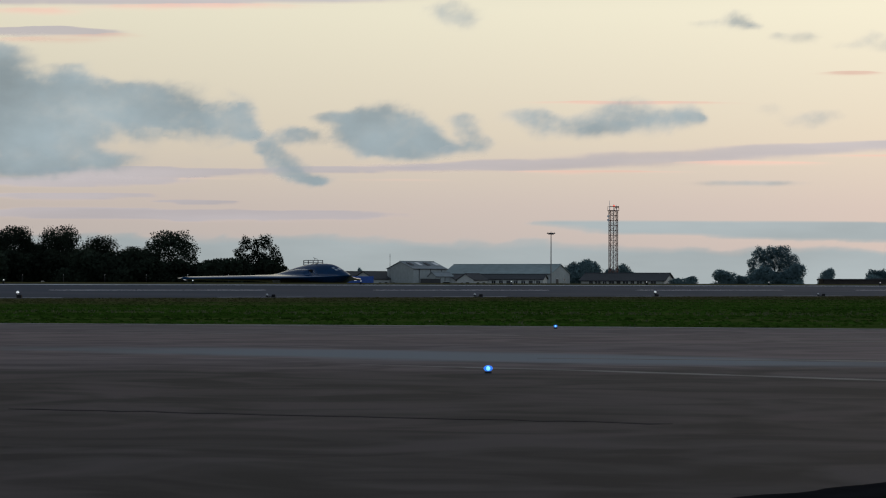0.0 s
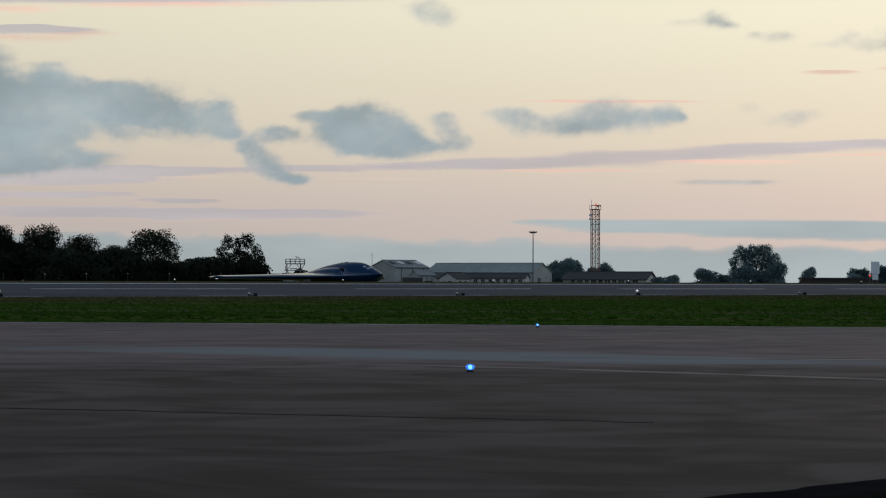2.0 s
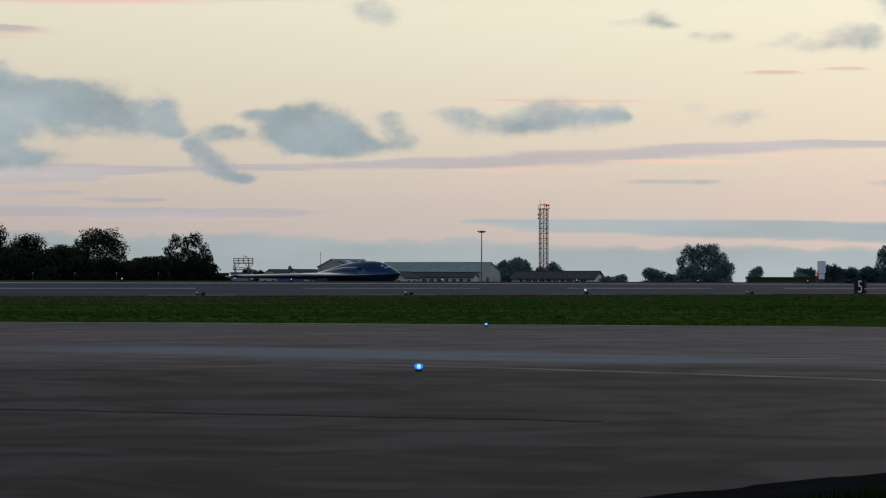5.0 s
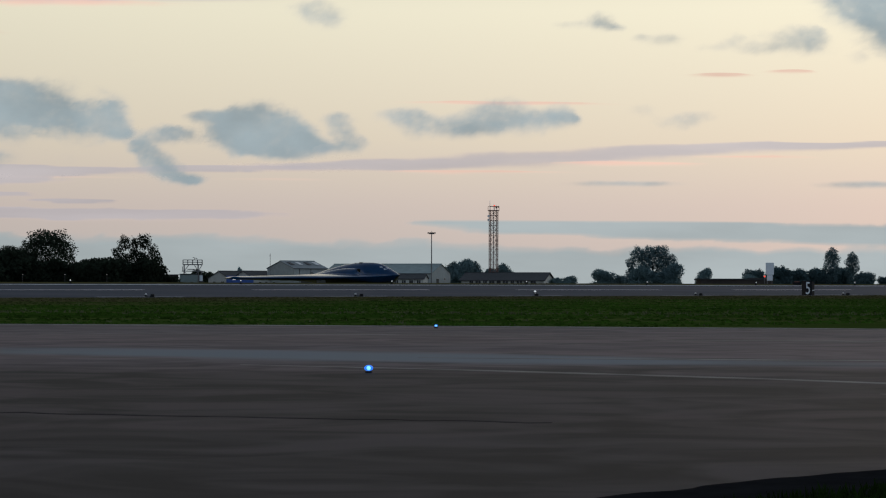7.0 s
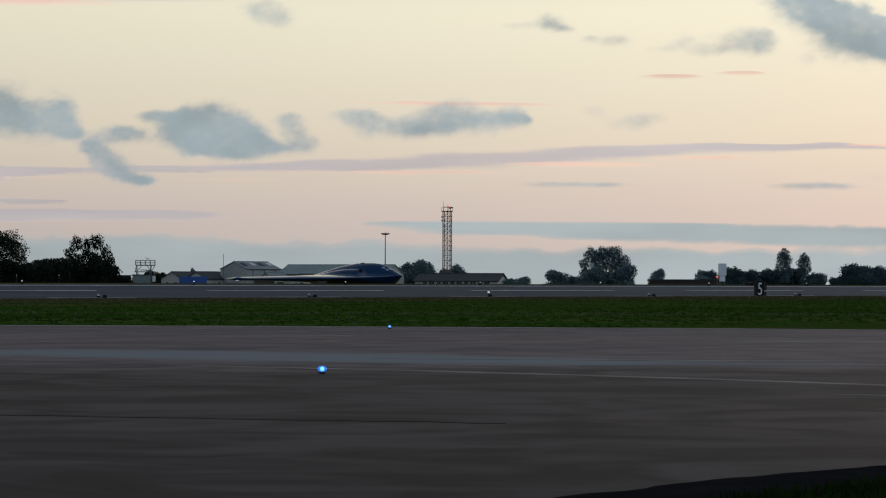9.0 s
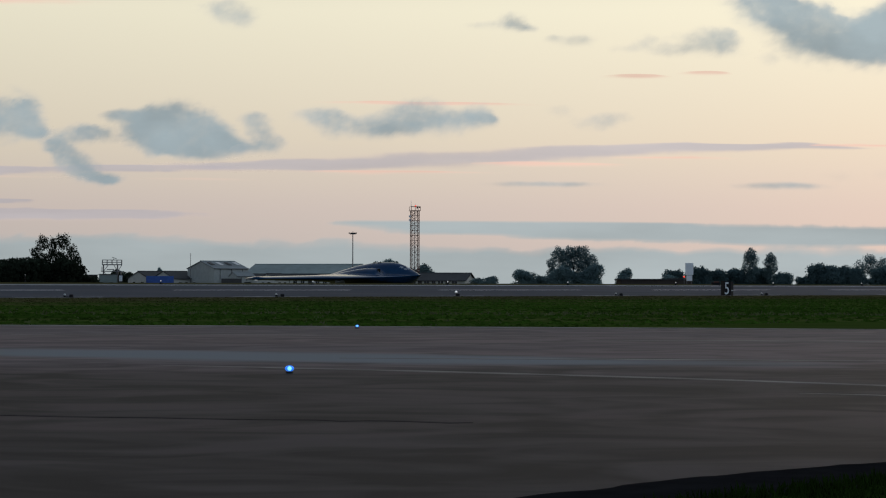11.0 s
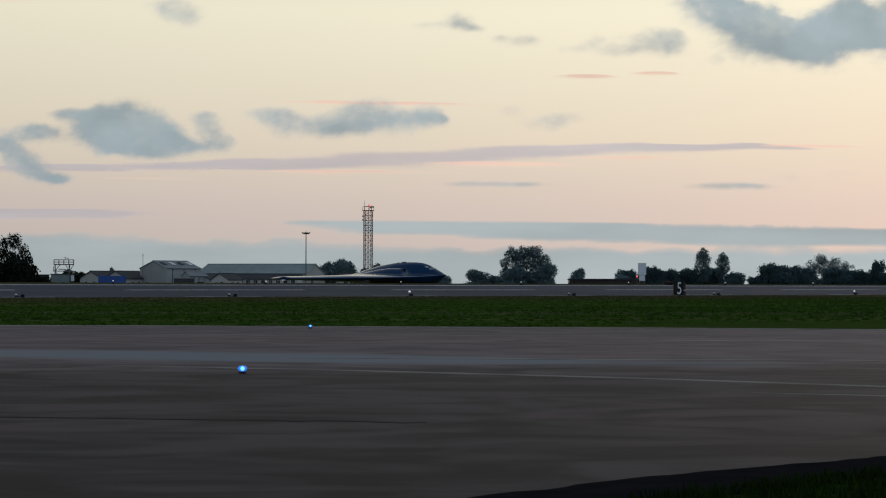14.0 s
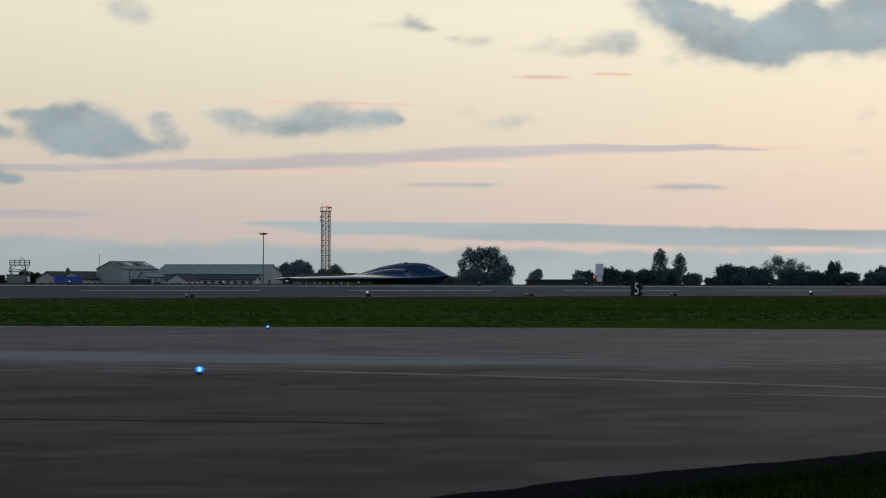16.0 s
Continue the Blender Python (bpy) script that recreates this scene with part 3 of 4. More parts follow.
cloud([(135.8, 135.6, 10.6, 2.5), (185.7, 128.3, 11.5, 3.4), (173.1, 129.4, 4.9, 2.1)], 3610, GREY, 18, "thin grey wisp of cloud", 0.6, 0.62, 1.6)
cloud([(223.3, 129.2, 8.1, 4.0), (213.7, 124.9, 8.9, 3.0), (251.1, 127.3, 16.1, 5.9), (260.2, 131.3, 11.0, 4.4), (265.7, 125.9, 10.2, 4.4), (235.4, 123.3, 11.0, 3.0)], 3620, GREY, 16, "ragged grey cloud of torn wisps", 0.66, 0.62, 1.7)
cloud([(285.6, 152.3, 20.0, 12.6), (304.4, 140.6, 19.4, 15.1), (323.2, 130.3, 20.1, 11.5), (342.1, 128.5, 17.4, 11.5), (367.5, 133.6, 22.5, 12.7), (358.0, 146.3, 13.0, 9.9), (389.9, 137.7, 22.6, 13.9), (409.2, 142.7, 20.4, 15.6), (438.4, 143.3, 27.0, 20.2), (399.6, 151.7, 17.0, 7.3)], 3500, GREY, 17, "dark blue-grey cloud with a torn base", 1.05, 0.62, 1.0)
cloud([(287.8, 120.0, 7.3, 3.9)], 3510, GREY, 17, "torn scrap of grey cloud", 0.5, 0.62, 2)
cloud([(186.2, 85.4, 9.6, 3.5), (199.7, 87.9, 11.1, 3.9), (193.7, 84.3, 5.9, 3.5), (169.7, 91.0, 8.8, 3.2)], 3970, GREY, 7, "small broken grey cloud", 0.62, 0.62, 2)
cloud([(389.6, 91.8, 7.4, 4.9), (386.4, 72.7, 9.8, 2.2)], 3960, GREY, 8, "tiny grey puff of cloud", 0.5, 0.62, 2)
cloud([(160.6, 52.1, 27.9, 1.8)], 4210, GREY, 2.6, "thin grey streak of cloud", 0.9, 0.35, 1)
cloud([(286.8, 52.3, 23.7, 2.1)], 4220, GREY, 2.6, "thin grey streak of cloud", 0.85, 0.35, 1)
cloud([(317.3, 58.0, 9.7, 4.0), (346.8, 59.2, 12.8, 3.1)], 4225, GREY, 2.6, "faint scrap of grey cloud", 0.35, 0.5, 1.6)
cloud([(10.6, 60.3, 58.8, 3.2), (63.5, 62.1, 64.7, 3.8), (122.4, 66.2, 64.7, 3.8), (181.2, 70.0, 58.8, 3.5), (240.0, 72.4, 52.9, 2.6), (292.9, 73.5, 47.1, 1.8)], 4200, VEIL, 3, "long thin mauve streak of cloud", 1.1, 0.4, 0.7)
cloud([(160.6, 62.9, 47.1, 1.5), (78.2, 57.9, 55.9, 1.2), (228.2, 67.1, 38.2, 1.2), (322.4, 74.1, 41.2, 1.2)], 4190, PINK, 3, "thin pink lining under the streak", 1.2, 0.4, 0.7)
cloud([(-157.1, 57.1, 73.5, 3.2), (-189.4, 52.4, 61.8, 3.2), (-48.2, 58.8, 50.0, 2.1)], 4300, VEIL, 3, "pale mauve veil of cloud", 1.7, 0.5, 0.8)
cloud([(-27.6, 53.5, 38.2, 0.9), (-133.5, 54.1, 47.1, 0.9)], 4290, PINK, 3, "thin pink streak of cloud", 0.6, 0.4, 0.7)
cloud([(-89.4, 35.3, 67.6, 3.4), (-150.0, 35.0, 50.0, 3.0), (-204.1, 35.9, 41.2, 3.8), (-128.5, 41.8, 24.6, 1.6), (-195.3, 44.7, 47.1, 2.4)], 4310, VEIL, 1.5, "pale mauve veil of cloud low down", 1.8, 0.5, 0.7)
cloud([(95.9, 93.8, 57.4, 1.3)], 4230, PINK, 6, "thin pink streak of cloud", 1.35, 0.3, 0.7)
cloud([(212.9, 109.6, 17.4, 1.5), (249.7, 111.7, 15.7, 1.4)], 4235, PINK, 9, "thin pink streak of cloud", 1.3, 0.3, 0.7)
cloud([(-189.4, 146.5, 126.5, 3.8), (-77.6, 147.1, 61.8, 2.4), (-204.1, 130.0, 41.2, 3.2)], 3700, VEIL, 16, "mauve cloud streak high up", 1.5, 0.4, 0.7)
cloud([(-212.9, 140.9, 29.4, 2.4), (-136.5, 143.5, 73.5, 2.1), (-204.1, 125.3, 44.1, 2.4), (-180.6, 128.2, 26.5, 1.8)], 3690, PINK, 16, "pink-lit cloud streaks high up", 0.95, 0.5, 0.7)
BANKS = [
    [(-274.7, 3.5, 164.7, 23.2), (-142.4, 4.1, 135.3, 21.8), (-65.9, 4.1, 97.1, 21.5), (34.1, 2.9, 123.5, 20.4), (166.5, 2.6, 132.4, 18.0), (298.8, 2.4, 141.2, 18.0), (431.2, 2.4, 123.5, 18.4)],
    [(87.1, 31.2, 41.2, 1.8), (137.1, 29.1, 76.5, 4.1), (204.7, 27.4, 82.4, 5.6), (298.8, 25.9, 82.4, 6.2), (401.8, 24.7, 76.5, 5.9)],
]
for lobes, far in zip(BANKS, (4500, 4400)):
    cloud(lobes, far, BANK, 0.0, "flat blue-grey bank of cloud over the horizon", 1.12, 0.50, 1.1, 2.2, 0.10)


# ---- trees ----
def leaf_cloud(name, lobes, count, size, material, parent, seed, core=0.35):
    """Many small leaf sprays inside uneven lobes (x, y, z, rx, ry, rz), thinned near the middle gaps."""
    rng = np.random.default_rng(seed)
    vol = np.array([l[3] * l[4] * l[5] for l in lobes]) ** 0.75
    pick = rng.choice(len(lobes), count, p=vol / vol.sum())
    L = np.array(lobes, float)[pick]
    d = rng.normal(size=(count, 3))
    d /= np.linalg.norm(d, axis=1)[:, None]
    r = core + (1 - core) * rng.random(count) ** 0.6
    wob = 1 + 0.14 * np.sin(5 * d[:, 0] + 3 * d[:, 2] + pick) + 0.09 * rng.normal(size=count)
    c = L[:, :3] + d * L[:, 3:] * (r * wob)[:, None]
    d, c = d[c[:, 2] > 0.05], c[c[:, 2] > 0.05]
    count = len(c)
    # sprays turn their faces mostly outwards
    face = d * (1, 1, 0.5) + 0.9 * rng.normal(size=(count, 3))
    a = np.cross(face, rng.normal(size=(count, 3)))
    a /= np.linalg.norm(a, axis=1)[:, None]
    b = np.cross(face, a)
    b /= np.linalg.norm(b, axis=1)[:, None]
    s = size * (0.5 + rng.random(count))[:, None]
    n = np.cross(a, b) * s * 0.25
    v = np.stack([c - a * s, c + b * s * 0.8 + n, c + a * s, c - b * s * 0.8 + n], 1).reshape(-1, 3)
    i = np.arange(count) * 4
    faces = np.concatenate([np.stack([i, i + 1, i + 2], 1), np.stack([i, i + 2, i + 3], 1)])
    me = bpy.data.meshes.new(name)
    me.from_pydata(v.tolist(), [], faces.tolist())
    me.materials.append(material)
    ob = new(name, me)
    ob.parent = parent
    return ob


def tree(m, height, lobes, label, material, leaves, size, seed, trunk=0.35, bare=0.25):
    """Trunk, limbs that reach into the lobes, and a crown of leaf sprays."""
    rng = random.Random(seed)
    t = thing("tree", m, label, "tree")
    top = height * 0.62
    bm = rod((0, 0, -0.3), (0.1, 0, height * bare), trunk, trunk * 0.8)
    rod((0.1, 0, height * bare), (0.0, 0.1, top), trunk * 0.8, trunk * 0.3, bm=bm)
    part("trunk", bm, BARK, t)
    for x, y, z, rx, ry, rz in lobes:
        a = Vector((0.05, 0, min(top, max(height * bare * 0.8, z * 0.55))))
        e = Vector((x + rng.uniform(-.3, .3) * rx, y, z + 0.2 * rz))
        k = (a + e) / 2 + Vector((rng.uniform(-.4, .4), rng.uniform(-.4, .4), 0.5))
        bm = rod(a, k, trunk * 0.38, trunk * 0.25, 6)
        rod(k, e, trunk * 0.25, trunk * 0.06, 6, bm=bm)
        part("limb", bm, BARK, t)
    leaf_cloud("crown", lobes, leaves, size, material, t, seed)
    return t


def random_lobes(seed, height, width, base, count, r=0.30):
    rng = random.Random(seed)
    out = [(0, 0, height * 0.62, width * 0.30, width * 0.30, height * 0.26)]
    for i in range(count):
        a, q = rng.uniform(0, 6.28), rng.random() ** 0.5
        z = base + (height - base) * rng.uniform(0.12, 0.86)
        reach = width / 2 * (1 - r) * math.sqrt(max(0.05, 1 - ((z - (height + base) / 2) / ((height - base) * 0.62)) ** 2))
        s = width * r * rng.uniform(0.55, 0.95)
        out.append((reach * q * math.cos(a), reach * q * math.sin(a), z, s, s, s * rng.uniform(0.6, 0.85)))
    up = 1.06 * height / max(l[2] + 1.06 * l[5] for l in out)
    wide = width / 2 / max(math.hypot(l[0], l[1]) + l[3] for l in out)
    return [(x * wide, y * wide, z * up, rx * wide, ry * wide, rz * up) for x, y, z, rx, ry, rz in out]


OAK = "broad dark oak in full leaf at the airfield's edge"
ASH = "airy ash tree with sky showing through its crown"


DOME = [(0, 0, 11.4, 6.8, 6.4, 5.0), (5.4, 0, 11.0, 3.2, 3.0, 3.2), (-5.2, 0.5, 10.8, 3.5, 3.0, 3.6), (2.4, 0, 14.4, 3.9, 3.6, 2.9), (-2.2, 0, 14.4, 4.0, 3.6, 2.8),
        (-4.5, 0, 5.6, 3.4, 3.0, 3.2), (6.8, 0, 8.0, 1.8, 1.8, 2.0), (5.4, 1, 4.6, 1.8, 2.0, 1.5), (0, 0, 5.0, 3.6, 3.0, 3.0)]
AIRY = [(-3.4, 0, 12.8, 1.9, 1.8, 2.4), (-0.6, 0.5, 12.2, 1.3, 1.6, 2.6), (2.2, 0, 13.2, 2.2, 2.0, 2.5), (4.8, 0, 10.4, 1.7, 1.6, 2.2), (-5.6, 0, 10.2, 1.6, 1.6, 1.8), (6.6, 0, 8.2, 1.2, 1.4, 1.9),
        (0.4, 0, 9.2, 3.4, 3.0, 1.8), (-3.6, 0, 8.4, 2.6, 2.4, 1.8), (3.8, 0, 7.6, 2.8, 2.4, 1.8), (0, 0, 6.0, 5.0, 4.0, 2.0)]


MAPLE = [(-4.4, 0, 10.6, 2.5, 2.4, 2.2), (-0.6, 0.6, 11.0, 2.6, 2.4, 2.2), (2.6, 0, 11.2, 2.5, 2.4, 2.2), (5.4, 0.4, 8.6, 2.3, 2.2, 2.2), (7.0, 0, 5.6, 1.7, 1.8, 1.7), (-7.0, 0, 7.9, 1.6, 1.7, 1.7),
         (-6.6, 0.3, 5.2, 1.8, 1.8, 1.8), (-2.6, -0.5, 8.2, 2.8, 2.4, 2.2), (2.0, 0, 7.9, 2.9, 2.4, 2.2), (4.9, 0, 5.6, 2.3, 2.0, 1.9), (-3.0, 0, 4.4, 2.9, 2.4, 2.0), (1.6, 0, 4.0, 3.2, 2.4, 2.2), (6.0, 0, 2.8, 2.2, 2.0, 1.8), (-6.0, 0, 2.8, 2.4, 2.0, 1.8)]


def woods():
    # broad trees, 17 m high and 17 m wide
    oaks = []
    for s in range(3):
        oaks.append(tree(pose(0, 0, 0), 16.5, DOME if s == 1 else random_lobes(11 + s, 16.5, 17, 3.0, 16), OAK, LEAF, 9500, 0.23, 31 + s))
    ash = tree(pose(0, 0, 0), 15.0, AIRY, ASH, LEAF, 8200, 0.20, 41)
    shrub = tree(pose(0, 0, 0), 6.0, random_lobes(8, 6.0, 9, 0.3, 10, 0.36), "rounded dark shrub in the tree belt", LEAF, 5200, 0.26, 43, 0.16, 0.1)
    grey = tree(pose(0, 0, 0), 13.5, MAPLE, "field maple in full leaf, greyed by haze", LEAF_FAR, 19000, 0.17, 44)
    greysh = tree(pose(0, 0, 0), 6.0, random_lobes(9, 6.0, 8, 0.3, 10, 0.34), "small haze-greyed bush on the far grass", LEAF_FAR, 6600, 0.17, 45, 0.14, 0.1)
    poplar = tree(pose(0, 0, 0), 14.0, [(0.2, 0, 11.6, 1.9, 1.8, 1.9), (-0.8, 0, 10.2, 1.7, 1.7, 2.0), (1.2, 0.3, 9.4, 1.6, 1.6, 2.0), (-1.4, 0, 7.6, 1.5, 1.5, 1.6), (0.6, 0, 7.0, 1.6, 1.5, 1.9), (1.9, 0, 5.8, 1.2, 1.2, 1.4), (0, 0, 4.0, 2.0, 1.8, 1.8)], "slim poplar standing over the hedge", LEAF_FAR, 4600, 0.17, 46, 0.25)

    thorn = tree(pose(0, 0, 0), 6.0, random_lobes(17, 6.0, 9, 0.3, 11, 0.36), "haze-greyed thorn bush in the far hedge", LEAF_MID, 11000, 0.18, 47, 0.16, 0.1)
    thin = tree(pose(0, 0, 0), 15.0, random_lobes(15, 15, 16, 4.5, 18, 0.2), "green tree behind the hedge, paled by haze", LEAF_FAR, 6500, 0.18, 48)

    def put(ob, bearing, far, high, wide, turn, first=False):
        """high and wide scale the tree."""
        high *= 0.95 if ob is greysh else 1.08 if ob in (thorn, thin, grey, poplar) else 1.0
        m = Matrix.Translation(site(bearing, far, LAND)) @ Matrix.Rotation(turn, 4, "Z") @ Matrix.Diagonal((wide, wide, high, 1))
        if first:
            ob.matrix_basis = m
        else:
            copy_thing(ob, m)

    put(oaks[0], -251.2, 560, 1.05, 1.07, 0.0, True)
    put(oaks[1], -222.4, 567, 1.08, 0.93, 1.1, True)
    put(oaks[2], -198.2, 574, 1.10, 0.87, 2.2, True)
    put(oaks[0], -177.1, 581, 0.91, 0.78, 3.3)
    put(oaks[1], -161.5, 588, 0.70, 0.71, 4.4)
    put(oaks[1], -141.8, 560, 0.925, 1.05, 0.0)
    put(oaks[2], -236.5, 567, 0.96, 0.98, 6.6)
    put(oaks[0], -210.0, 574, 0.81, 0.89, 7.7)
    put(oaks[2], -186.5, 581, 0.72, 0.90, 8.8)
    put(oaks[2], -153.5, 588, 0.67, 0.71, 9.9)
    put(ash, -96.6, 556, 1.02, 0.98, 0.0, True)
    put(shrub, -117.4, 548, 1.20, 1.25, 0.0, True)
    put(shrub, -121.5, 552, 1.18, 1.2, 4.1)
    put(shrub, -112.5, 553, 1.18, 1.2, 5.2)
    put(shrub, -105.6, 551, 1.20, 1.3, 0.9)
    put(shrub, -92.4, 554, 1.15, 1.2, 1.8)
    put(shrub, -130.6, 557, 1.02, 1.27, 2.7)
    put(shrub, -170.3, 548, 1.52, 1.61, 3.6)
    put(shrub, -157.1, 551, 1.38, 1.62, 4.5)
    put(shrub, -201.2, 554, 1.50, 1.63, 5.4)
    put(shrub, -218.8, 557, 1.51, 1.64, 6.3)
    put(shrub, -236.5, 548, 1.61, 1.79, 7.2)
    put(shrub, -186.5, 551, 1.49, 1.62, 8.1)
    put(shrub, -142.4, 554, 1.15, 1.45, 9.0)
    put(shrub, -86.5, 557, 0.95, 0.73, 9.9)
    for b, far, high, wide in ((-63, 640, 0.84, 0.7), (-57, 645, 0.74, 0.6)):
        put(shrub, b, far, high, wide, b)
    for b, far, high, wide in ((-82, 556, 0.62, 0.7), (-77, 560, 0.5, 0.6), (-181, 552, 1.5, 1.2), (-150, 550, 1.2, 1.2), (-172, 549, 0.8, 1.0), (-191, 549, 0.8, 1.0)):
        put(shrub, b, far, high, wide, b)
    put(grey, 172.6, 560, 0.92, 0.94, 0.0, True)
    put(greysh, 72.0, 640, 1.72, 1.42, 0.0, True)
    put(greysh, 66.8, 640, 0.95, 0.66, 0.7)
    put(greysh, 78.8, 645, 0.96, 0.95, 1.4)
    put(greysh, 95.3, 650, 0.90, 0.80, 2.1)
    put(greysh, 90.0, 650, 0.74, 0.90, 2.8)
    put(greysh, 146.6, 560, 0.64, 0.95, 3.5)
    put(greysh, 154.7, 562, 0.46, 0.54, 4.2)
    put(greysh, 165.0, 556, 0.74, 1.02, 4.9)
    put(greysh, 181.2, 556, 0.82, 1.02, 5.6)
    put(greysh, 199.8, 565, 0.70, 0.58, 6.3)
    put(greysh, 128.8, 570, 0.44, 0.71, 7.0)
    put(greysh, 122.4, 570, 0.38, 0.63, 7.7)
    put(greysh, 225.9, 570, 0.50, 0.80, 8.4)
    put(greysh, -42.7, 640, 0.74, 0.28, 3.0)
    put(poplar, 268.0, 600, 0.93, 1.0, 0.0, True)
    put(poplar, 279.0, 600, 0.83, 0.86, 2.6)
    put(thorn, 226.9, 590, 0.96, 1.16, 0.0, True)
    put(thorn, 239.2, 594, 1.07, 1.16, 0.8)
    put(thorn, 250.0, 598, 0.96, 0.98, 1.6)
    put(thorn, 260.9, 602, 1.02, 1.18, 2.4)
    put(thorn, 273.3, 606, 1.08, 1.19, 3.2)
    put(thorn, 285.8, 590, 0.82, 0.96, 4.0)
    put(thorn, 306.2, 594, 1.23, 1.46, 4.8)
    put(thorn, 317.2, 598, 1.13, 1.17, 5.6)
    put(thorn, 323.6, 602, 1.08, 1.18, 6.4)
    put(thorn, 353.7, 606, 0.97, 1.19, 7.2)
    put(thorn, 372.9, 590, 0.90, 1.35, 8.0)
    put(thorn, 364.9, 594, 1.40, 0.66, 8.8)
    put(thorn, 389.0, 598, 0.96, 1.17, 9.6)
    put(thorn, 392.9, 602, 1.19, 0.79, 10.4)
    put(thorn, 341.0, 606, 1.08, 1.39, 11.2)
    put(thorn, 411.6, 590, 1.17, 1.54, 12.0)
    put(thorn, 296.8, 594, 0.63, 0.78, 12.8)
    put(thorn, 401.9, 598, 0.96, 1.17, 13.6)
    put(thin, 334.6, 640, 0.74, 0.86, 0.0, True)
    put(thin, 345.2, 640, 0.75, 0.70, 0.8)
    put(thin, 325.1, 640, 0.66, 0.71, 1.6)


woods()


# ---- buildings ----
def gabled(name, m, length, width, eave, ridge, wall, roof_mat, label, category, front=(), ends=(), skylights=0, over=0.35, battens=0):
    """A gabled building: local x along the ridge, front towards -y. front: (kind, x, width, sill, head); ends: (side, kind, y, width, sill, head)."""
    h = thing(name, m, label, category)
    L, W = length / 2, width / 2
    bm = bmesh.new()
    sec = [(-W, -0.3), (W, -0.3), (W, eave), (0, ridge), (-W, eave)]
    a, b = [bm.verts.new((-L, y, z)) for y, z in sec], [bm.verts.new((L, y, z)) for y, z in sec]
    bm.faces.new(a), bm.faces.new(list(reversed(b)))
    for i in range(5):
        bm.faces.new((a[i], b[i], b[(i + 1) % 5], a[(i + 1) % 5]))
    bmesh.ops.recalc_face_normals(bm, faces=bm.faces[:])
    part("wall", bm, wall, h)
    fall = (ridge - eave) / W
    for side in (-1, 1):
        bm = bmesh.new()
        e = W + over
        p = [(-L - over, 0, ridge + 0.02), (L + over, 0, ridge + 0.02), (L + over, side * e, eave - fall * over + 0.02), (-L - over, side * e, eave - fall * over + 0.02)]
        low = [bm.verts.new(q) for q in p]
        top = [bm.verts.new((q[0], q[1], q[2] + 0.16)) for q in p]
        bm.faces.new(low), bm.faces.new(top)
        for i in range(4):
            bm.faces.new((low[i], low[(i + 1) % 4], top[(i + 1) % 4], top[i]))
        bmesh.ops.recalc_face_normals(bm, faces=bm.faces[:])
        r = part("roof", bm, roof_mat, h)
        if side == -1:
            for i in range(skylights):
                x = -L + length * (i + 0.5) / skylights
                y0, y1 = -W * 0.62, -W * 0.25
                bm = bmesh.new()
                v = [bm.verts.new((x + dx, y, ridge + fall * y + 0.30)) for dx, y in ((-.7, y0), (.7, y0), (.7, y1), (-.7, y1))]
                f = bm.faces.new(v)
                rr = bmesh.ops.extrude_face_region(bm, geom=[f])
                bmesh.ops.translate(bm, verts=[q for q in rr["geom"] if isinstance(q, bmesh.types.BMVert)], vec=(0, 0, 0.12))
                bmesh.ops.recalc_face_normals(bm, faces=bm.faces[:])
                part("skylight", bm, FRAME_W if i % 2 else DARK, r)
    part("ridge_cap", rod((-L - over, 0, ridge + 0.2), (L + over, 0, ridge + 0.2), 0.14), roof_mat, h)
    part("gutter", rod((-L - over, -W - over, eave - fall * over), (L + over, -W - over, eave - fall * over), 0.09), DARK, h)
    for i in range(battens):
        x = -L + length * (i + 0.5) / battens
        part("downpipe", rod((x, -W - 0.1, -0.2), (x, -W - 0.1, eave), 0.08), DARK, h)

    def opening(kind, put, w, sill, head):
        """put maps (along, out, up) to the wall."""
        def block(a0, a1, o0, o1, z0, z1):
            bm = box(a0, a1, o0, o1, z0, z1, 0.015)
            for v in bm.verts:
                v.co = put(*v.co)
            bmesh.ops.recalc_face_normals(bm, faces=bm.faces[:])
            return bm
        if kind == "door":
            d = part("door", block(-w / 2, w / 2, 0.0, 0.06, sill, head), DARK, h)
            part("lintel", block(-w / 2 - .1, w / 2 + .1, 0.0, 0.1, head, head + 0.12), FRAME_W, d)
        else:
            d = part("window", block(-w / 2, w / 2, 0.0, 0.04, sill, head), PANE, h)
            for q in ((-w / 2 - .07, -w / 2, sill, head), (w / 2, w / 2 + .07, sill, head), (-w / 2 - .07, w / 2 + .07, head, head + .07), (-.03, .03, sill, head)):
                part("frame", block(q[0], q[1], 0.0, 0.07, q[2], q[3]), FRAME_W, d)
            part("sill", block(-w / 2 - .12, w / 2 + .12, 0.0, 0.16, sill - .09, sill), FRAME_W, d)
    for kind, x, w, sill, head in front:
        opening(kind, lambda a, o, z, x=x: Vector((x + a, -W - o, z)), w, sill, head)
    for side, kind, y, w, sill, head in ends:
        opening(kind, lambda a, o, z, y=y, side=side: Vector((side * (L + o), y + a, z)), w, sill, head)
    return h


def at(bearing, far, turn):
    return pose(*site(bearing, far, LAND), 0, 0, turn)


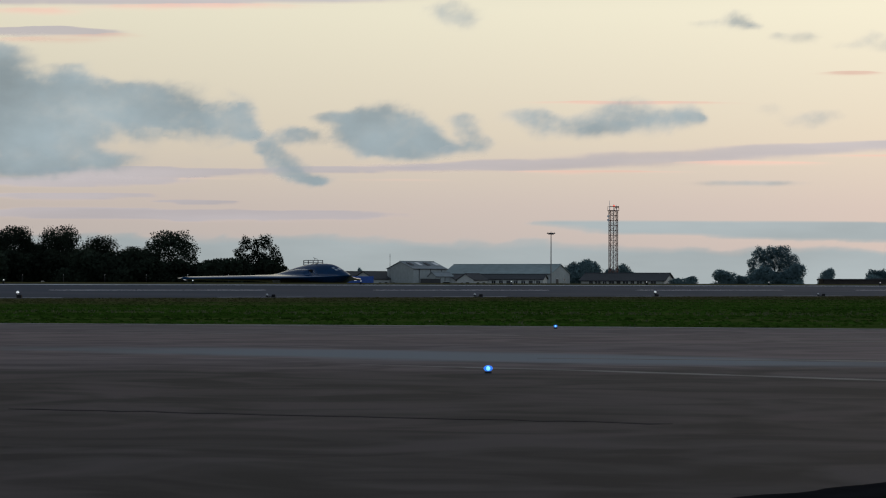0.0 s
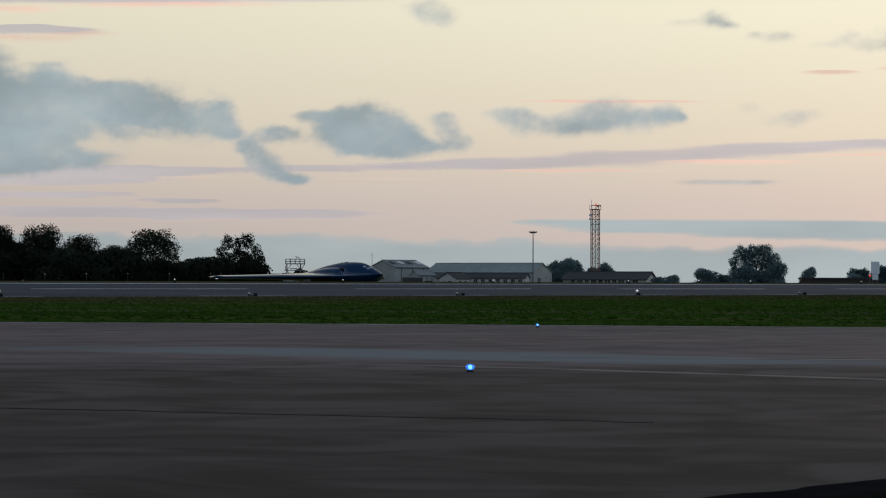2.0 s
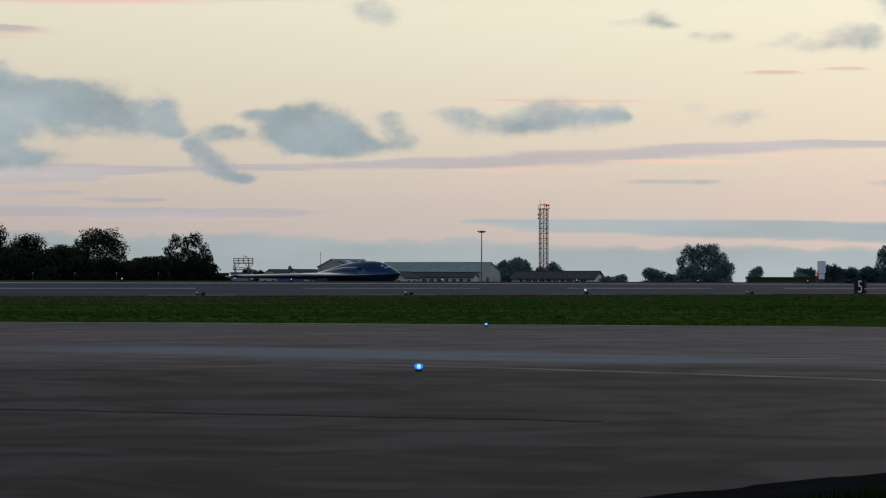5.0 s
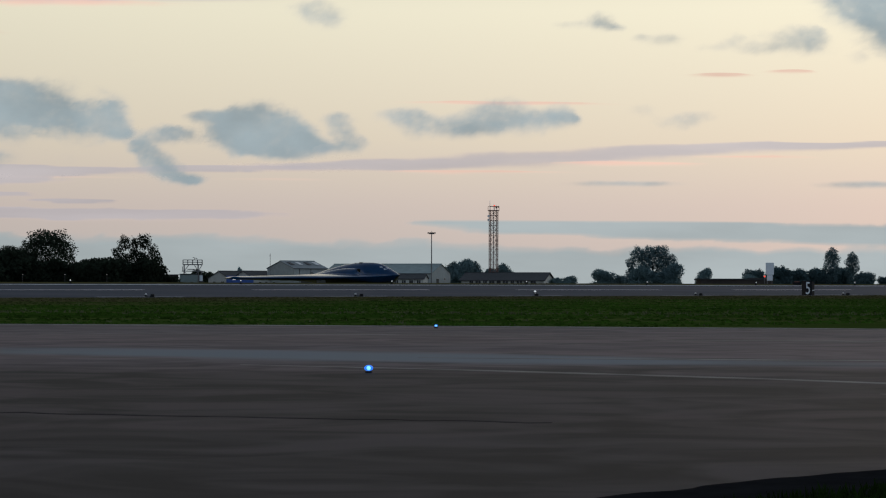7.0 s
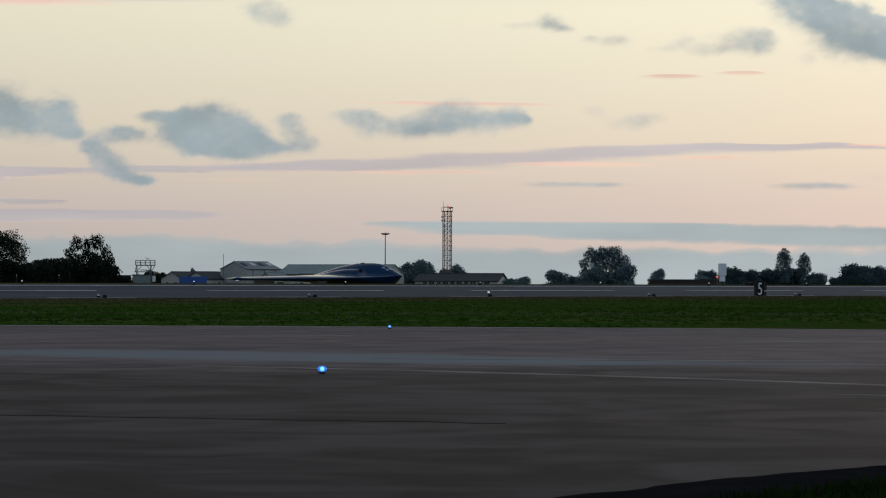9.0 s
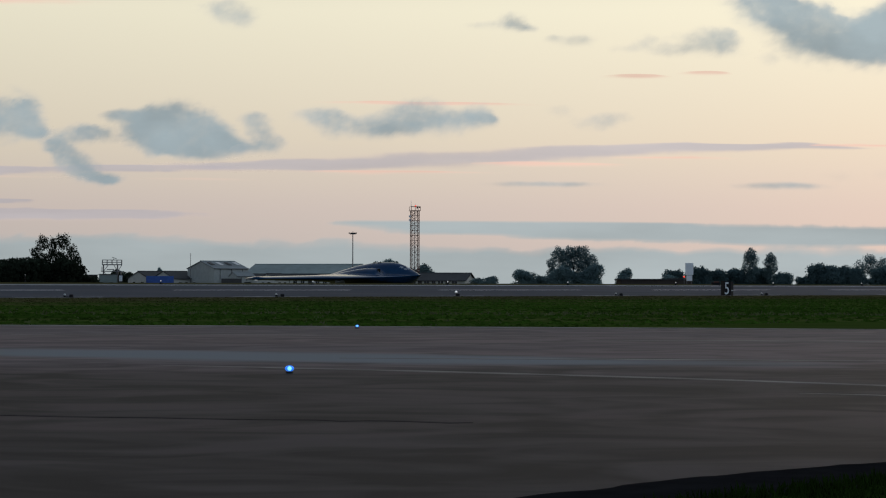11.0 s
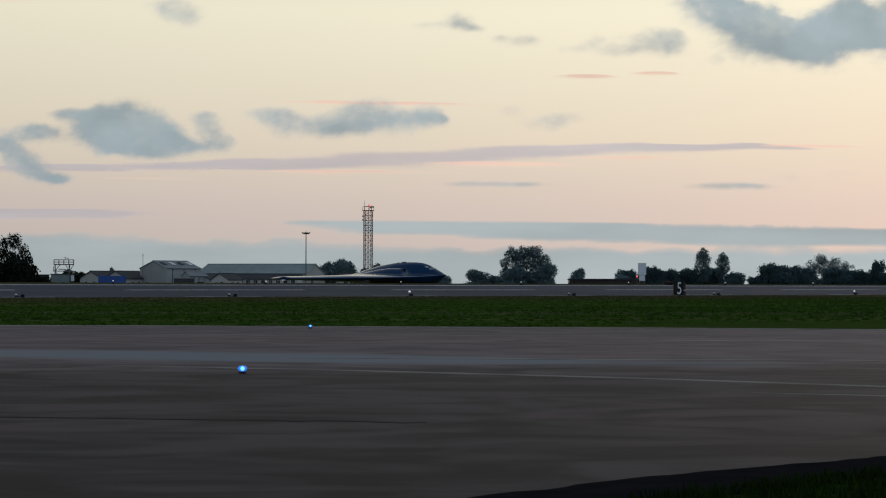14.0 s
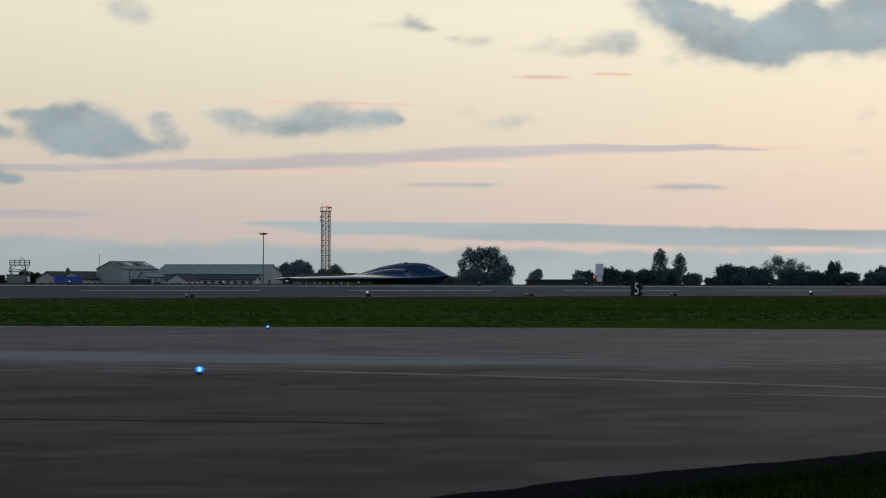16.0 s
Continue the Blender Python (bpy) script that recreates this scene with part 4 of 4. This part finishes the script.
def buildings():
    # tall cream shed, gable to the left
    gabled("storage_shed", at(-13.6, 606, 40), 13.5, 13.2, 6.4, 8.6, WALL, SHEET, "tall cream shed with a grey roof and skylights", "shed",
           [("door", -0.5, 1.6, -.2, 2.6), ("door", 3.4, 4.6, -.2, 2.9)], [(-1, "door", 3.2, 1.0, -.2, 2.2)], 4, 0.25, 3)
    gabled("shed_lean_to", at(-1.2, 596, 40), 7.0, 4.0, 4.0, 5.2, WALL, SHEET, "low cream side building against the tall shed", "shed",
           [("door", 0.6, 2.6, -.2, 2.4)], (), 0, 0.2, 1)
    # long hangar with a pale end
    gabled("hangar", at(33.2, 622, -24), 37.0, 17.5, 5.0, 7.9, WALL, SHEET_GREEN, "long low hangar with a grey-green sheet roof", "hangar",
           (), [(1, "door", -3.0, 2.2, -.2, 3.4), (1, "window", 3.5, 1.0, 2.8, 3.6)], 0, 0.3, 0)
    wins = [("window" if i % 3 else "door", -11.5 + 2.35 * i, 1.25, 1.0 if i % 3 else -.2, 2.85) for i in range(11)]
    gabled("annexe", at(31.0, 600, -14), 27.0, 7.0, 3.3, 4.6, WALL_WHITE, TILE, "low white annexe with a dark roof and a row of windows", "annexe", wins, [(1, "window", 0, 1.0, 1.0, 2.2)], 0, 0.4, 5)
    gabled("porch", at(15.3, 588, 52), 7.0, 6.4, 3.0, 4.7, WALL_WHITE, TILE, "small white gabled porch beside the annexe", "porch",
           [("window", -1.4, 1.2, .9, 2.3), ("window", 1.4, 1.2, .9, 2.3)], [(-1, "door", -0.8, 1.2, -.2, 2.3), (-1, "window", 1.4, 0.9, 1.0, 2.2)], 0, 0.3, 0)
    gabled("porch", at(6.2, 600, 50), 8.0, 7.0, 3.0, 4.6, WALL_WHITE, TILE, "small white gabled outbuilding by the shed", "outbuilding",
           [("door", 0.6, 1.2, -.2, 2.3)], [(-1, "window", 0, 1.0, 1.0, 2.2)], 0, 0.3, 0)
    # two small houses behind a blue container
    for b, d in ((-48.2, 612), (-35.6, 606)):
        gabled("cottage", at(b, d, 52), 11.0, 8.6, 3.3, 5.4, WALL_WHITE, TILE, "small white cottage with a dark tiled roof", "house",
               [("window", -2.5, 1.3, .9, 2.2), ("door", 0.5, 1.1, -.2, 2.3), ("window", 3.2, 1.3, .9, 2.2)], [(-1, "window", -1.6, 1.2, .9, 2.3), (-1, "window", 1.8, 1.0, .9, 2.3)], 0, 0.35, 0)
    # low office with a white gable to the right
    wins = [("door" if i in (4, 8) else "window", -10.2 + 2.25 * i, 1.8 if i % 2 else 1.3, 0.9 if i not in (4, 8) else -.2, 2.75) for i in range(10)]
    gabled("office", at(96.0, 606, -22), 27.0, 11.5, 3.0, 5.1, WALL_WHITE, TILE, "low white office with a dark roof and many windows", "office", wins, [(1, "window", -2.4, 1.3, .9, 2.2), (1, "window", 2.0, 1.0, .9, 2.1)], 0, 0.6, 4)

    c = thing("shipping_container", at(-43.2, 585, 4), "blue corrugated steel container standing by the cottages", "container")
    bm = box(-4.1, 4.1, -1.2, 1.2, 0, 4.0, 0.03)
    part("shell", bm, BLUE, c)
    for i in range(28):
        x = -3.95 + 7.9 * i / 27
        part("rib", box(x - 0.07, x + 0.07, -1.26, -1.2, 0.15, 3.85), BLUE, c)

    b = thing("brick_store", at(216, 560, 6), "long low brown store with a flat dark roof", "store")
    part("wall", box(-11.0, 11.0, -2.5, 2.5, -0.2, 3.1, 0.05), BRICK, b)
    part("flat_roof", box(-11.4, 11.4, -2.9, 2.9, 3.1, 3.5, 0.05), TILE, b)
    part("parapet", box(3.0, 11.2, -2.8, -2.5, 3.5, 3.65, 0.03), BRICK, b)
    t = thing("flatbed_trailer", at(-6.6, 588, 3), "dark flatbed trailer parked before the shed", "trailer")
    part("bed", box(-3.1, 3.1, -1.1, 1.1, 1.1, 1.5, 0.04), DARK, t)
    part("side_board", box(-3.1, 3.1, -1.16, -1.1, 1.5, 3.3, 0.02), DARK, t)
    part("headboard", box(3.0, 3.1, -1.1, 1.1, 1.5, 3.6, 0.02), DARK, t)
    for x in (-2.2, -1.1, 2.2):
        part("wheel", rod((x, -1.15, 0.5), (x, -0.85, 0.5), 0.5, 0.5, 16), RUBBER, t)
    s = thing("white_board", at(234.8, 548, 5), "tall white equipment board with a red lamp", "board")
    part("panel", box(-1.2, 1.2, -0.15, 0.15, 4.6, 8.1, 0.04), WHITE, s)
    part("lower_panel", box(-0.85, 0.85, -0.15, 0.15, 2.9, 4.5, 0.04), WHITE, s)
    for x in (-0.7, 0.7):
        part("post", rod((x, 0.2, -.2), (x, 0.2, 7.8), 0.09), STEEL, s)
    r = thing("obstruction_lamp", at(232.0, 546, 0), "small red lamp on a thin post", "lamp")
    part("post", rod((0, 0, -.2), (0, 0, 3.9), 0.07), STEEL, r)
    bm = bmesh.new()
    bmesh.ops.create_icosphere(bm, subdivisions=2, radius=0.26, matrix=Matrix.Translation((0, 0, 4.1)))
    part("lens", bm, LAMP_RED, r)


buildings()


# ---- masts and poles ----
def lattice_mast():
    m = thing("lattice_mast", at(88.6, 628, 8), "red-brown steel lattice mast with aerials on top", "mast")
    high, half, bays = 25.8, 1.22, 16
    for x in (-half, half):
        for y in (-half, half):
            part("leg", rod((x, y, -.2), (x, y, high), 0.11), RUST, m)
    for k in range(bays):
        z0, z1 = high * k / bays, high * (k + 1) / bays
        bm = bmesh.new()
        for a, b in (((-1, -1), (1, -1)), ((1, -1), (1, 1)), ((1, 1), (-1, 1)), ((-1, 1), (-1, -1))):
            p, q = Vector((a[0] * half, a[1] * half, 0)), Vector((b[0] * half, b[1] * half, 0))
            for u, v in ((p, q), (q, p)):
                rod(u + Vector((0, 0, z0)), v + Vector((0, 0, z1)), 0.05, sides=6, bm=bm)
            rod(p + Vector((0, 0, z1)), q + Vector((0, 0, z1)), 0.06, sides=6, bm=bm)
        part("bracing", bm, RUST, m)
    bm = box(-0.10, 0.10, -0.10, 0.10, 0, high)
    part("cable_tray", bm, STEEL, m)
    part("platform", box(-1.6, 1.6, -1.6, 1.6, high - 0.1, high + 0.12, 0.02), RUST, m)
    for x, y in ((-1.5, -1.5), (1.5, -1.5), (1.5, 1.5), (-1.5, 1.5), (0, -1.5)):
        part("rail_post", rod((x, y, high), (x, y, high + 1.4), 0.07), RUST, m)
    part("rail", box(-1.55, 1.55, -1.55, -1.45, high + 1.3, high + 1.42), RUST, m)
    part("rail", box(-1.55, 1.55, 1.45, 1.55, high + 1.3, high + 1.42), RUST, m)
    for x, y, h in ((-1.25, 0, 3.3), (0.2, 0.4, 2.3), (0.9, -.6, 1.9)):
        part("aerial", rod((x, y, high), (x, y, high + h), 0.09, 0.05), WHITE, m)
    for x, z in ((0.1, 1.55), (0.75, 1.0), (1.45, 1.2)):
        bm = bmesh.new()
        bmesh.ops.create_icosphere(bm, subdivisions=2, radius=0.30, matrix=Matrix.Translation((x, -.6, high + z)))
        part("warning_lamp", bm, LAMP_RED if z > 1.5 else RUST, m)
    for z in (high - 2.2, high - 3.4):
        part("dish", box(-2.0, -1.3, -.3, .3, z, z + 0.7, 0.1), WHITE, m)


lattice_mast()


def floodlight_pole():
    p = thing("floodlight_pole", at(56.2, 590, 0), "tall thin steel pole with a ring of floodlights", "light pole")
    part("pole", rod((0, 0, -.2), (0, 0, 17.2), 0.22, 0.13, 10), STEEL, p)
    part("head_ring", rod((0, 0, 17.0), (0, 0, 17.25), 0.9, 0.9, 12), DARK, p)
    for x in (-1.0, -0.35, 0.35, 1.0):
        part("floodlight", box(x - 0.28, x + 0.28, -0.4, 0.4, 17.2, 17.55, 0.05), DARK, p)
    part("spike", rod((0, 0, 17.2), (0, 0, 18.0), 0.05), STEEL, p)
    a = thing("whip_aerial", at(-27.6, 604, 0), "thin whip aerial above the shed", "aerial")
    part("mast", rod((0, 0, -.2), (0, 0, 11.2), 0.10, 0.06), STEEL, a)
    part("arm", rod((-0.25, 0, 10.4), (0.25, 0, 10.4), 0.05), STEEL, a)


floodlight_pole()


def gantry():
    g = thing("steel_gantry", at(-67.6, 600, 6), "open steel gantry with a railed platform", "gantry")
    for x, top in ((-2.6, 7.4), (1.7, 7.4), (2.7, 5.5)):
        for y in (-1.3, 1.3):
            part("post", rod((x, y, -.2), (x, y, top), 0.15), STEEL, g)
    part("deck", box(-3.0, 3.0, -1.5, 1.5, 7.35, 7.65, 0.03), STEEL, g)
    part("deck", box(-3.3, 3.1, -1.4, 1.4, 5.35, 5.60, 0.03), STEEL, g)
    for y in (-1.5, 1.5):
        for x in (-2.95, -1.5, 0, 1.5, 2.95):
            part("rail_post", rod((x, y, 7.5), (x, y, 8.95), 0.09), STEEL, g)
        for z in (8.25, 8.95):
            part("rail", rod((-3.0, y, z), (3.0, y, z), 0.09), STEEL, g)
    for x0, z0, x1, z1 in ((-2.6, 5.5, -1.2, 7.4), (1.7, 5.5, 0.5, 7.4), (-2.6, 0.2, 1.7, 5.4), (1.7, 0.2, -2.6, 5.4), (-3.1, 5.6, -3.1, 6.9), (1.7, 5.5, 2.9, 7.4)):
        part("brace", rod((x0, -1.3, z0), (x1, -1.3, z1), 0.10), STEEL, g)
    part("cable_tray", box(-1.6, 0.6, -1.0, -0.6, 5.9, 6.15, 0.02), STEEL, g)
    part("aerial", rod((0.5, 0, 8.9), (0.5, 0, 9.5), 0.08), STEEL, g)
    part("aerial", rod((0.0, 0, 9.8), (1.5, 0, 9.3), 0.08), STEEL, g)
    h = thing("equipment_hut", at(-69.6, 594, 4), "small grey-green equipment hut under the gantry", "hut")
    part("body", box(-2.7, 2.7, -1.2, 1.2, -.2, 4.4, 0.05), SHEET_GREEN, h)
    part("roof", box(-2.9, 2.9, -1.4, 1.4, 4.4, 4.62, 0.03), TILE, h)
    part("door", box(0.6, 1.5, -1.25, -1.2, 0, 2.1, 0.01), DARK, h)
    d = thing("store_hut", at(-78.6, 596, 4), "low dark timber hut beside the gantry", "hut")
    part("body", box(-2.2, 2.2, -1.2, 1.2, -.2, 4.2, 0.05), BRICK, d)
    part("roof", box(-2.4, 2.4, -1.4, 1.4, 4.2, 4.42, 0.03), TILE, d)
    part("side_bay", box(-3.6, -2.2, -0.9, 0.9, -.2, 3.7, 0.05), BRICK, d)
    w = thing("equipment_cabinet", at(-63.2, 594, 4), "small white equipment cabinet on a dark plinth", "cabinet")
    part("plinth", box(-0.55, 0.55, -0.5, 0.5, -.2, 2.4, 0.03), DARK, w)
    part("body", box(-0.5, 0.5, -0.45, 0.45, 2.4, 4.2, 0.04), WHITE, w)
    part("top", box(-0.62, 0.62, -0.55, 0.55, 4.2, 4.4, 0.03), DARK, w)


gantry()


# ---- airfield lights and sign ----
def edge_lamp(m, label, size=1.0, group="runway edge lights", lens=None, box_side=0.0, high=0.34):
    """A lens on a stem as tall as high; box_side sets its dark transformer box that far beside it."""
    t = thing("runway_light", m, label, "runway light", group)
    part("base", box(box_side - 0.19 * size, box_side + 0.19 * size, -0.16, 0.16, -0.05, 0.26 if box_side else 0.16, 0.03), BLACK, t)
    stem = part("stem", rod((0, 0, -0.05), (0, 0, high), 0.05), BLACK, t)
    part("bolt_ring", rod((0, 0, -0.02), (0, 0, 0.03), 0.16, 0.16, 12), STEEL, stem)
    part("housing", rod((0, 0, high - 0.06), (0, 0, high + 0.06), 0.10 * size, 0.14 * size, 12), BLACK, t)
    if box_side:
        part("cable", rod((0, 0, 0.05), (box_side, 0, 0.05), 0.03), BLACK, t)
    bm = bmesh.new()
    bmesh.ops.create_uvsphere(bm, u_segments=12, v_segments=8, radius=0.12 * size, matrix=Matrix.Translation((0, 0, high + 0.09)) @ Matrix.Diagonal((1, 1, 1.25, 1)))
    part("lens", bm, lens or LAMP_WHITE, t)
    return t


def field_lights():
    bright = dull = other = None
    for k, along in enumerate(LAMPS, -1):
        m = Matrix.Translation(strip(along, -0.4, runway_z(-0.4) + 0.02)) @ Matrix.Rotation(0.15 * (k % 3 - 1), 4, "Z")
        if k % 3 == 0:
            bright = copy_thing(bright, m) if bright else edge_lamp(m, "lit white runway edge lamp on a dark base", 1.15, box_side=0.16)
        else:
            dull = copy_thing(dull, m) if dull else edge_lamp(m, "dull runway edge lamp on a dark base", 0.95, lens=LAMP_DULL, box_side=0.62, high=0.12)
    for k in range(0, 12):
        m = Matrix.Translation(strip(87.0 + 25 * k, RUN_W + 0.3, runway_z(RUN_W + 0.3) + 0.02)) @ Matrix.Rotation(0.4 * k, 4, "Z")
        other = copy_thing(other, m) if other else edge_lamp(m, "white lamp on the runway's far edge", 0.7, "far runway edge lights")
    post = None
    for k in range(6):
        m = pose(*site(-219 + 21.5 * k, 470 - 6 * k, LAND))
        if post:
            post = copy_thing(post, m)
        else:
            post = thing("post_lamp", m, "small white lamp on a thin post before the trees", "lamp", "post lamps before the trees")
            part("post", rod((0, 0, -.2), (0, 0, 3.6), 0.06), DARK, post)
            bm = bmesh.new()
            bmesh.ops.create_icosphere(bm, subdivisions=2, radius=0.06, matrix=Matrix.Translation((0, 0, 3.7)))
            part("lens", bm, LAMP_WHITE, post)
    for b, d, k in ((23.6, 33.8, 1.0), (58.6, 67.4, 0.78)):
        t = thing("taxiway_light", pose(*site(b, d, 0.02)), "glowing blue taxiway lamp set in the asphalt", "taxiway light", "blue taxiway lights")
        part("base", rod((0, 0, -.02), (0, 0, 0.035), 0.075, 0.06, 16), BLACK, t)
        for name, size, mat in (("lens", (0.080, 0.038, 0.054), LAMP_BLUE), ("bulb", (0.050, 0.050, 0.046), LAMP_CORE)):
            bm = bmesh.new()
            bmesh.ops.create_uvsphere(bm, u_segments=20, v_segments=12, radius=1.0, matrix=Matrix.Translation((0, 0, 0.085)) @ Matrix.Diagonal((size[0] * k, size[1] * k, size[2] * k, 1)))
            for f in bm.faces:
                f.smooth = True
            part(name, bm, mat, t)


field_lights()


def distance_sign():
    s = thing("distance_sign", pose(*site(254.9, 231, 0.17), 0, 0, 20), "black runway distance sign with a white number five", "sign")
    part("cabinet", box(-0.55, 0.40, -0.42, 0.42, 0.10, 1.85, 0.03), BLACK, s)
    part("side_panel", box(0.403, 0.43, -0.40, 0.40, 0.15, 1.8, 0.01), BRICK, s, "brown side panel")
    part("side_wing", box(0.45, 1.12, 0.15, 0.35, 0.10, 1.72, 0.02), BRICK, s)
    part("dash", box(0.68, 1.08, 0.135, 0.152, 0.62, 0.72), WHITE, s, "short pale bar")
    for x in (-0.4, 0.4):
        part("foot", box(x - 0.06, x + 0.06, -0.3, 0.3, -0.1, 0.12), STEEL, s)
    cu = bpy.data.curves.new("digit", "FONT")
    cu.body, cu.size, cu.extrude, cu.align_x = "5", 1.95, 0.01, "CENTER"
    tmp = new("digit_text", cu)
    bpy.context.view_layer.update()
    me = bpy.data.meshes.new_from_object(tmp.evaluated_get(bpy.context.evaluated_depsgraph_get()))
    bpy.data.objects.remove(tmp)
    me.materials.append(WHITE)
    d = new("digit", me)
    d.parent = s
    d.matrix_basis = pose(-0.24, -0.44, 0.22, 90) @ Matrix.Diagonal((0.78, 1.10, 1.0, 1))
    tagged(d, "white number five")
    t = thing("marker_box", pose(*strip(250, RUN_W + 3.0, 1.33)), "small dark equipment box by the runway", "equipment box")
    part("body", box(-0.7, 0.7, -0.3, 0.3, 0, 0.6, 0.04), BLACK, t)
    part("cap", box(-0.3, 0.5, -0.25, 0.25, 0.6, 0.75, 0.03), RUST, t)


distance_sign()


# ---- worn strips, verge and grass ----
def surface_marks():
    def band(name, points, halves, label, material, z):
        left, right = [], []
        for i, (x, y) in enumerate(points):
            left.append((x, y + halves[i]))
            right.append((x, y - halves[i]))
        tagged(part(name, poly(left + right[::-1], z - 0.003, 0.03), material), label, "apron patch", kind="structure")
    for pts in ([(-1.6, 37.2), (3.0, 34.6), (7.3, 31.6), (11.1, 28.2), (16, 23)], [(8, 53.4), (11.9, 52.8), (20.4, 51.5), (30, 49.5)], [(2, 40.6), (8, 39.6), (12, 38.9), (17, 37.6)], [(8, 27.2), (11, 25.6), (14, 24.6)], [(-12, 60), (0, 58.8), (14, 57)]):
        band("joint_strip", pts, [0.04] + [0.26] * (len(pts) - 2) + [0.04], "thin pale sealed joint in the asphalt", SEAL, 0.028)
    tar = [(-5.4 + 0.296 * i, 24.0 - 0.085 * i + 0.22 * noise.noise(Vector((0.9 * i, 4.2, 0)))) for i in range(28)]
    band("tar_line", tar, [0.01] + [0.07 + 0.06 * noise.noise(Vector((1.7 * i, 9.1, 2))) for i in range(1, 27)] + [0.01], "thin dark wandering line of tar", TAR, 0.028)
    edge = [(60, 57.2), (27, 63.4), (16.3, 66.8), (0, 70.2), (-17, 72.6), (-60, 75.7)]
    tagged(part("apron_edging", poly([(x, y + 0.95) for x, y in edge] + [(x, y - 0.06) for x, y in edge[::-1]], 0.035, 0.06), SEAL), "narrow pale edging along the asphalt", "edging", kind="structure")
    rng = random.Random(71)
    line = [(-14, 1.0), (0.5, 12.6), (2.0, 13.9), (3.3, 14.95), (4.6, 15.85), (6.5, 17.05), (10, 19.2), (15, 22.2), (50, 44)]
    lip = []
    for (x0, y0), (x1, y1) in zip(line, line[1:]):
        count = max(2, int(math.hypot(x1 - x0, y1 - y0) / 0.22))
        lip += [(x0 + (x1 - x0) * i / count, y0 + (y1 - y0) * i / count) for i in range(count)]
    lip.append(line[-1])

    def ragged(dx, dy, rough):
        return [(x + dx + rough * (noise.noise(Vector((x * 1.1, y * 1.1, 3 + rough))) + rng.uniform(-0.35, 0.35)), y + dy - rough * (noise.noise(Vector((x * 0.9, y * 0.9, 8))) + rng.uniform(-0.35, 0.35))) for x, y in lip]
    tagged(part("soil_edge", poly(ragged(0, 0, 0.13) + [(90, -50), (-14, -50)], 0.045, 0.05), SOIL), "dark soil lip along the asphalt", "soil", kind="structure")
    tagged(part("verge", poly(ragged(0.8, -1.2, 0.30) + [(90, -50), (-13, -50)], 0.075, 0.04), VIGNETTE_GRASS), "grass verge beside the asphalt, darkened for lens falloff", "grass verge", kind="structure")


TAR = shader("dull_tar", (0.024, 0.021, 0.023), 0.85, spec=0.05, grain=1, vary=0.4)
SEAL = shader("pale_sealed_joint", (0.17, 0.16, 0.15), 0.85, spec=0.1, grain=0.7, vary=0.6, large=0.3)
surface_marks()


def tufts(name, count, seed, spread, low, high, width, material, label):
    """Blades of grass, three to a tuft. spread gives a place for two random numbers."""
    rng = random.Random(seed)
    verts, faces = [], []
    for i in range(count):
        p = spread(rng)
        for k in range(3):
            a, h = rng.uniform(0, 6.28), rng.uniform(low, high)
            q = p + Vector((rng.uniform(-.15, .15), rng.uniform(-.15, .15), 0))
            e = Vector((math.cos(a), math.sin(a), 0)) * width * rng.uniform(0.6, 1.3)
            lean = Vector((rng.uniform(-.4, .4), rng.uniform(-.4, .4), 1)) * h
            n = len(verts)
            verts += [q - e, q + e, q + lean]
            faces.append((n, n + 1, n + 2))
    me = bpy.data.meshes.new(name)
    me.from_pydata(verts, [], faces)
    me.materials.append(material)
    tagged(new(name, me), label, "grass", kind="stuff")


def field(rng):
    """A place on the grass between apron and runway."""
    while True:
        w, s = rng.uniform(-108, -2.2), rng.uniform(0, 200)
        p = strip(s, w)
        edge = 71.1 - 0.125 * p.x if p.x < 16 else 68.9 - 0.18 * (p.x - 16)
        if p.y > edge + 0.3 and abs(p.x) < 0.45 * p.y:
            z = 0.0 if w < -40 else 0.12 * (w + 40) / 28 if w < -12 else 0.12 + 0.08 * (w + 12) / 10
            return Vector((p.x, p.y, z - 0.03))


tufts("grass_blades", 16000, 3, field, 0.03, 0.10, 0.16, BLADE, "short dark green grass between apron and runway")
tufts("seed_heads", 1400, 4, field, 0.05, 0.12, 0.05, SEED, "pale seed heads scattered in the grass")


def near_verge(rng):
    """A place on the grass verge, thickest along its ragged lip."""
    f = rng.random()
    i = min(3, int(f * 4))
    pts = [(2.9, 12.75), (5.3, 14.6), (8.0, 16.3), (15.6, 21.0), (26, 27.6)]
    a, b = pts[i], pts[i + 1]
    u, back = f * 4 - i, rng.random() ** 1.6 * 4.0 - 0.3
    return Vector((a[0] + (b[0] - a[0]) * u + 0.5 * back, a[1] + (b[1] - a[1]) * u - 0.8 * back, 0.07))


def seed_line(rng):
    """A place on the unmown line through the grass."""
    x = rng.uniform(-45, 55)
    return Vector((x, 103 - 0.10 * x + rng.gauss(0, 2.2), -0.02))


tufts("verge_blades", 5000, 5, near_verge, 0.03, 0.10, 0.012, VIGNETTE_GRASS, "short verge grass blades, darkened for lens falloff")
tufts("unmown_line", 900, 6, seed_line, 0.08, 0.15, 0.045, SEED, "pale line of unmown seeding grass")


# ---- what moves ----
def motions():
    walk(bomber, [(t, taxi(b, head)) for t, b, head in TAXI])
    for ob, far, drift in CLOUDS:
        walk(ob, [(0.0, pose(0, far, EYE)), (16.0, pose(-drift, far, EYE))])


motions()
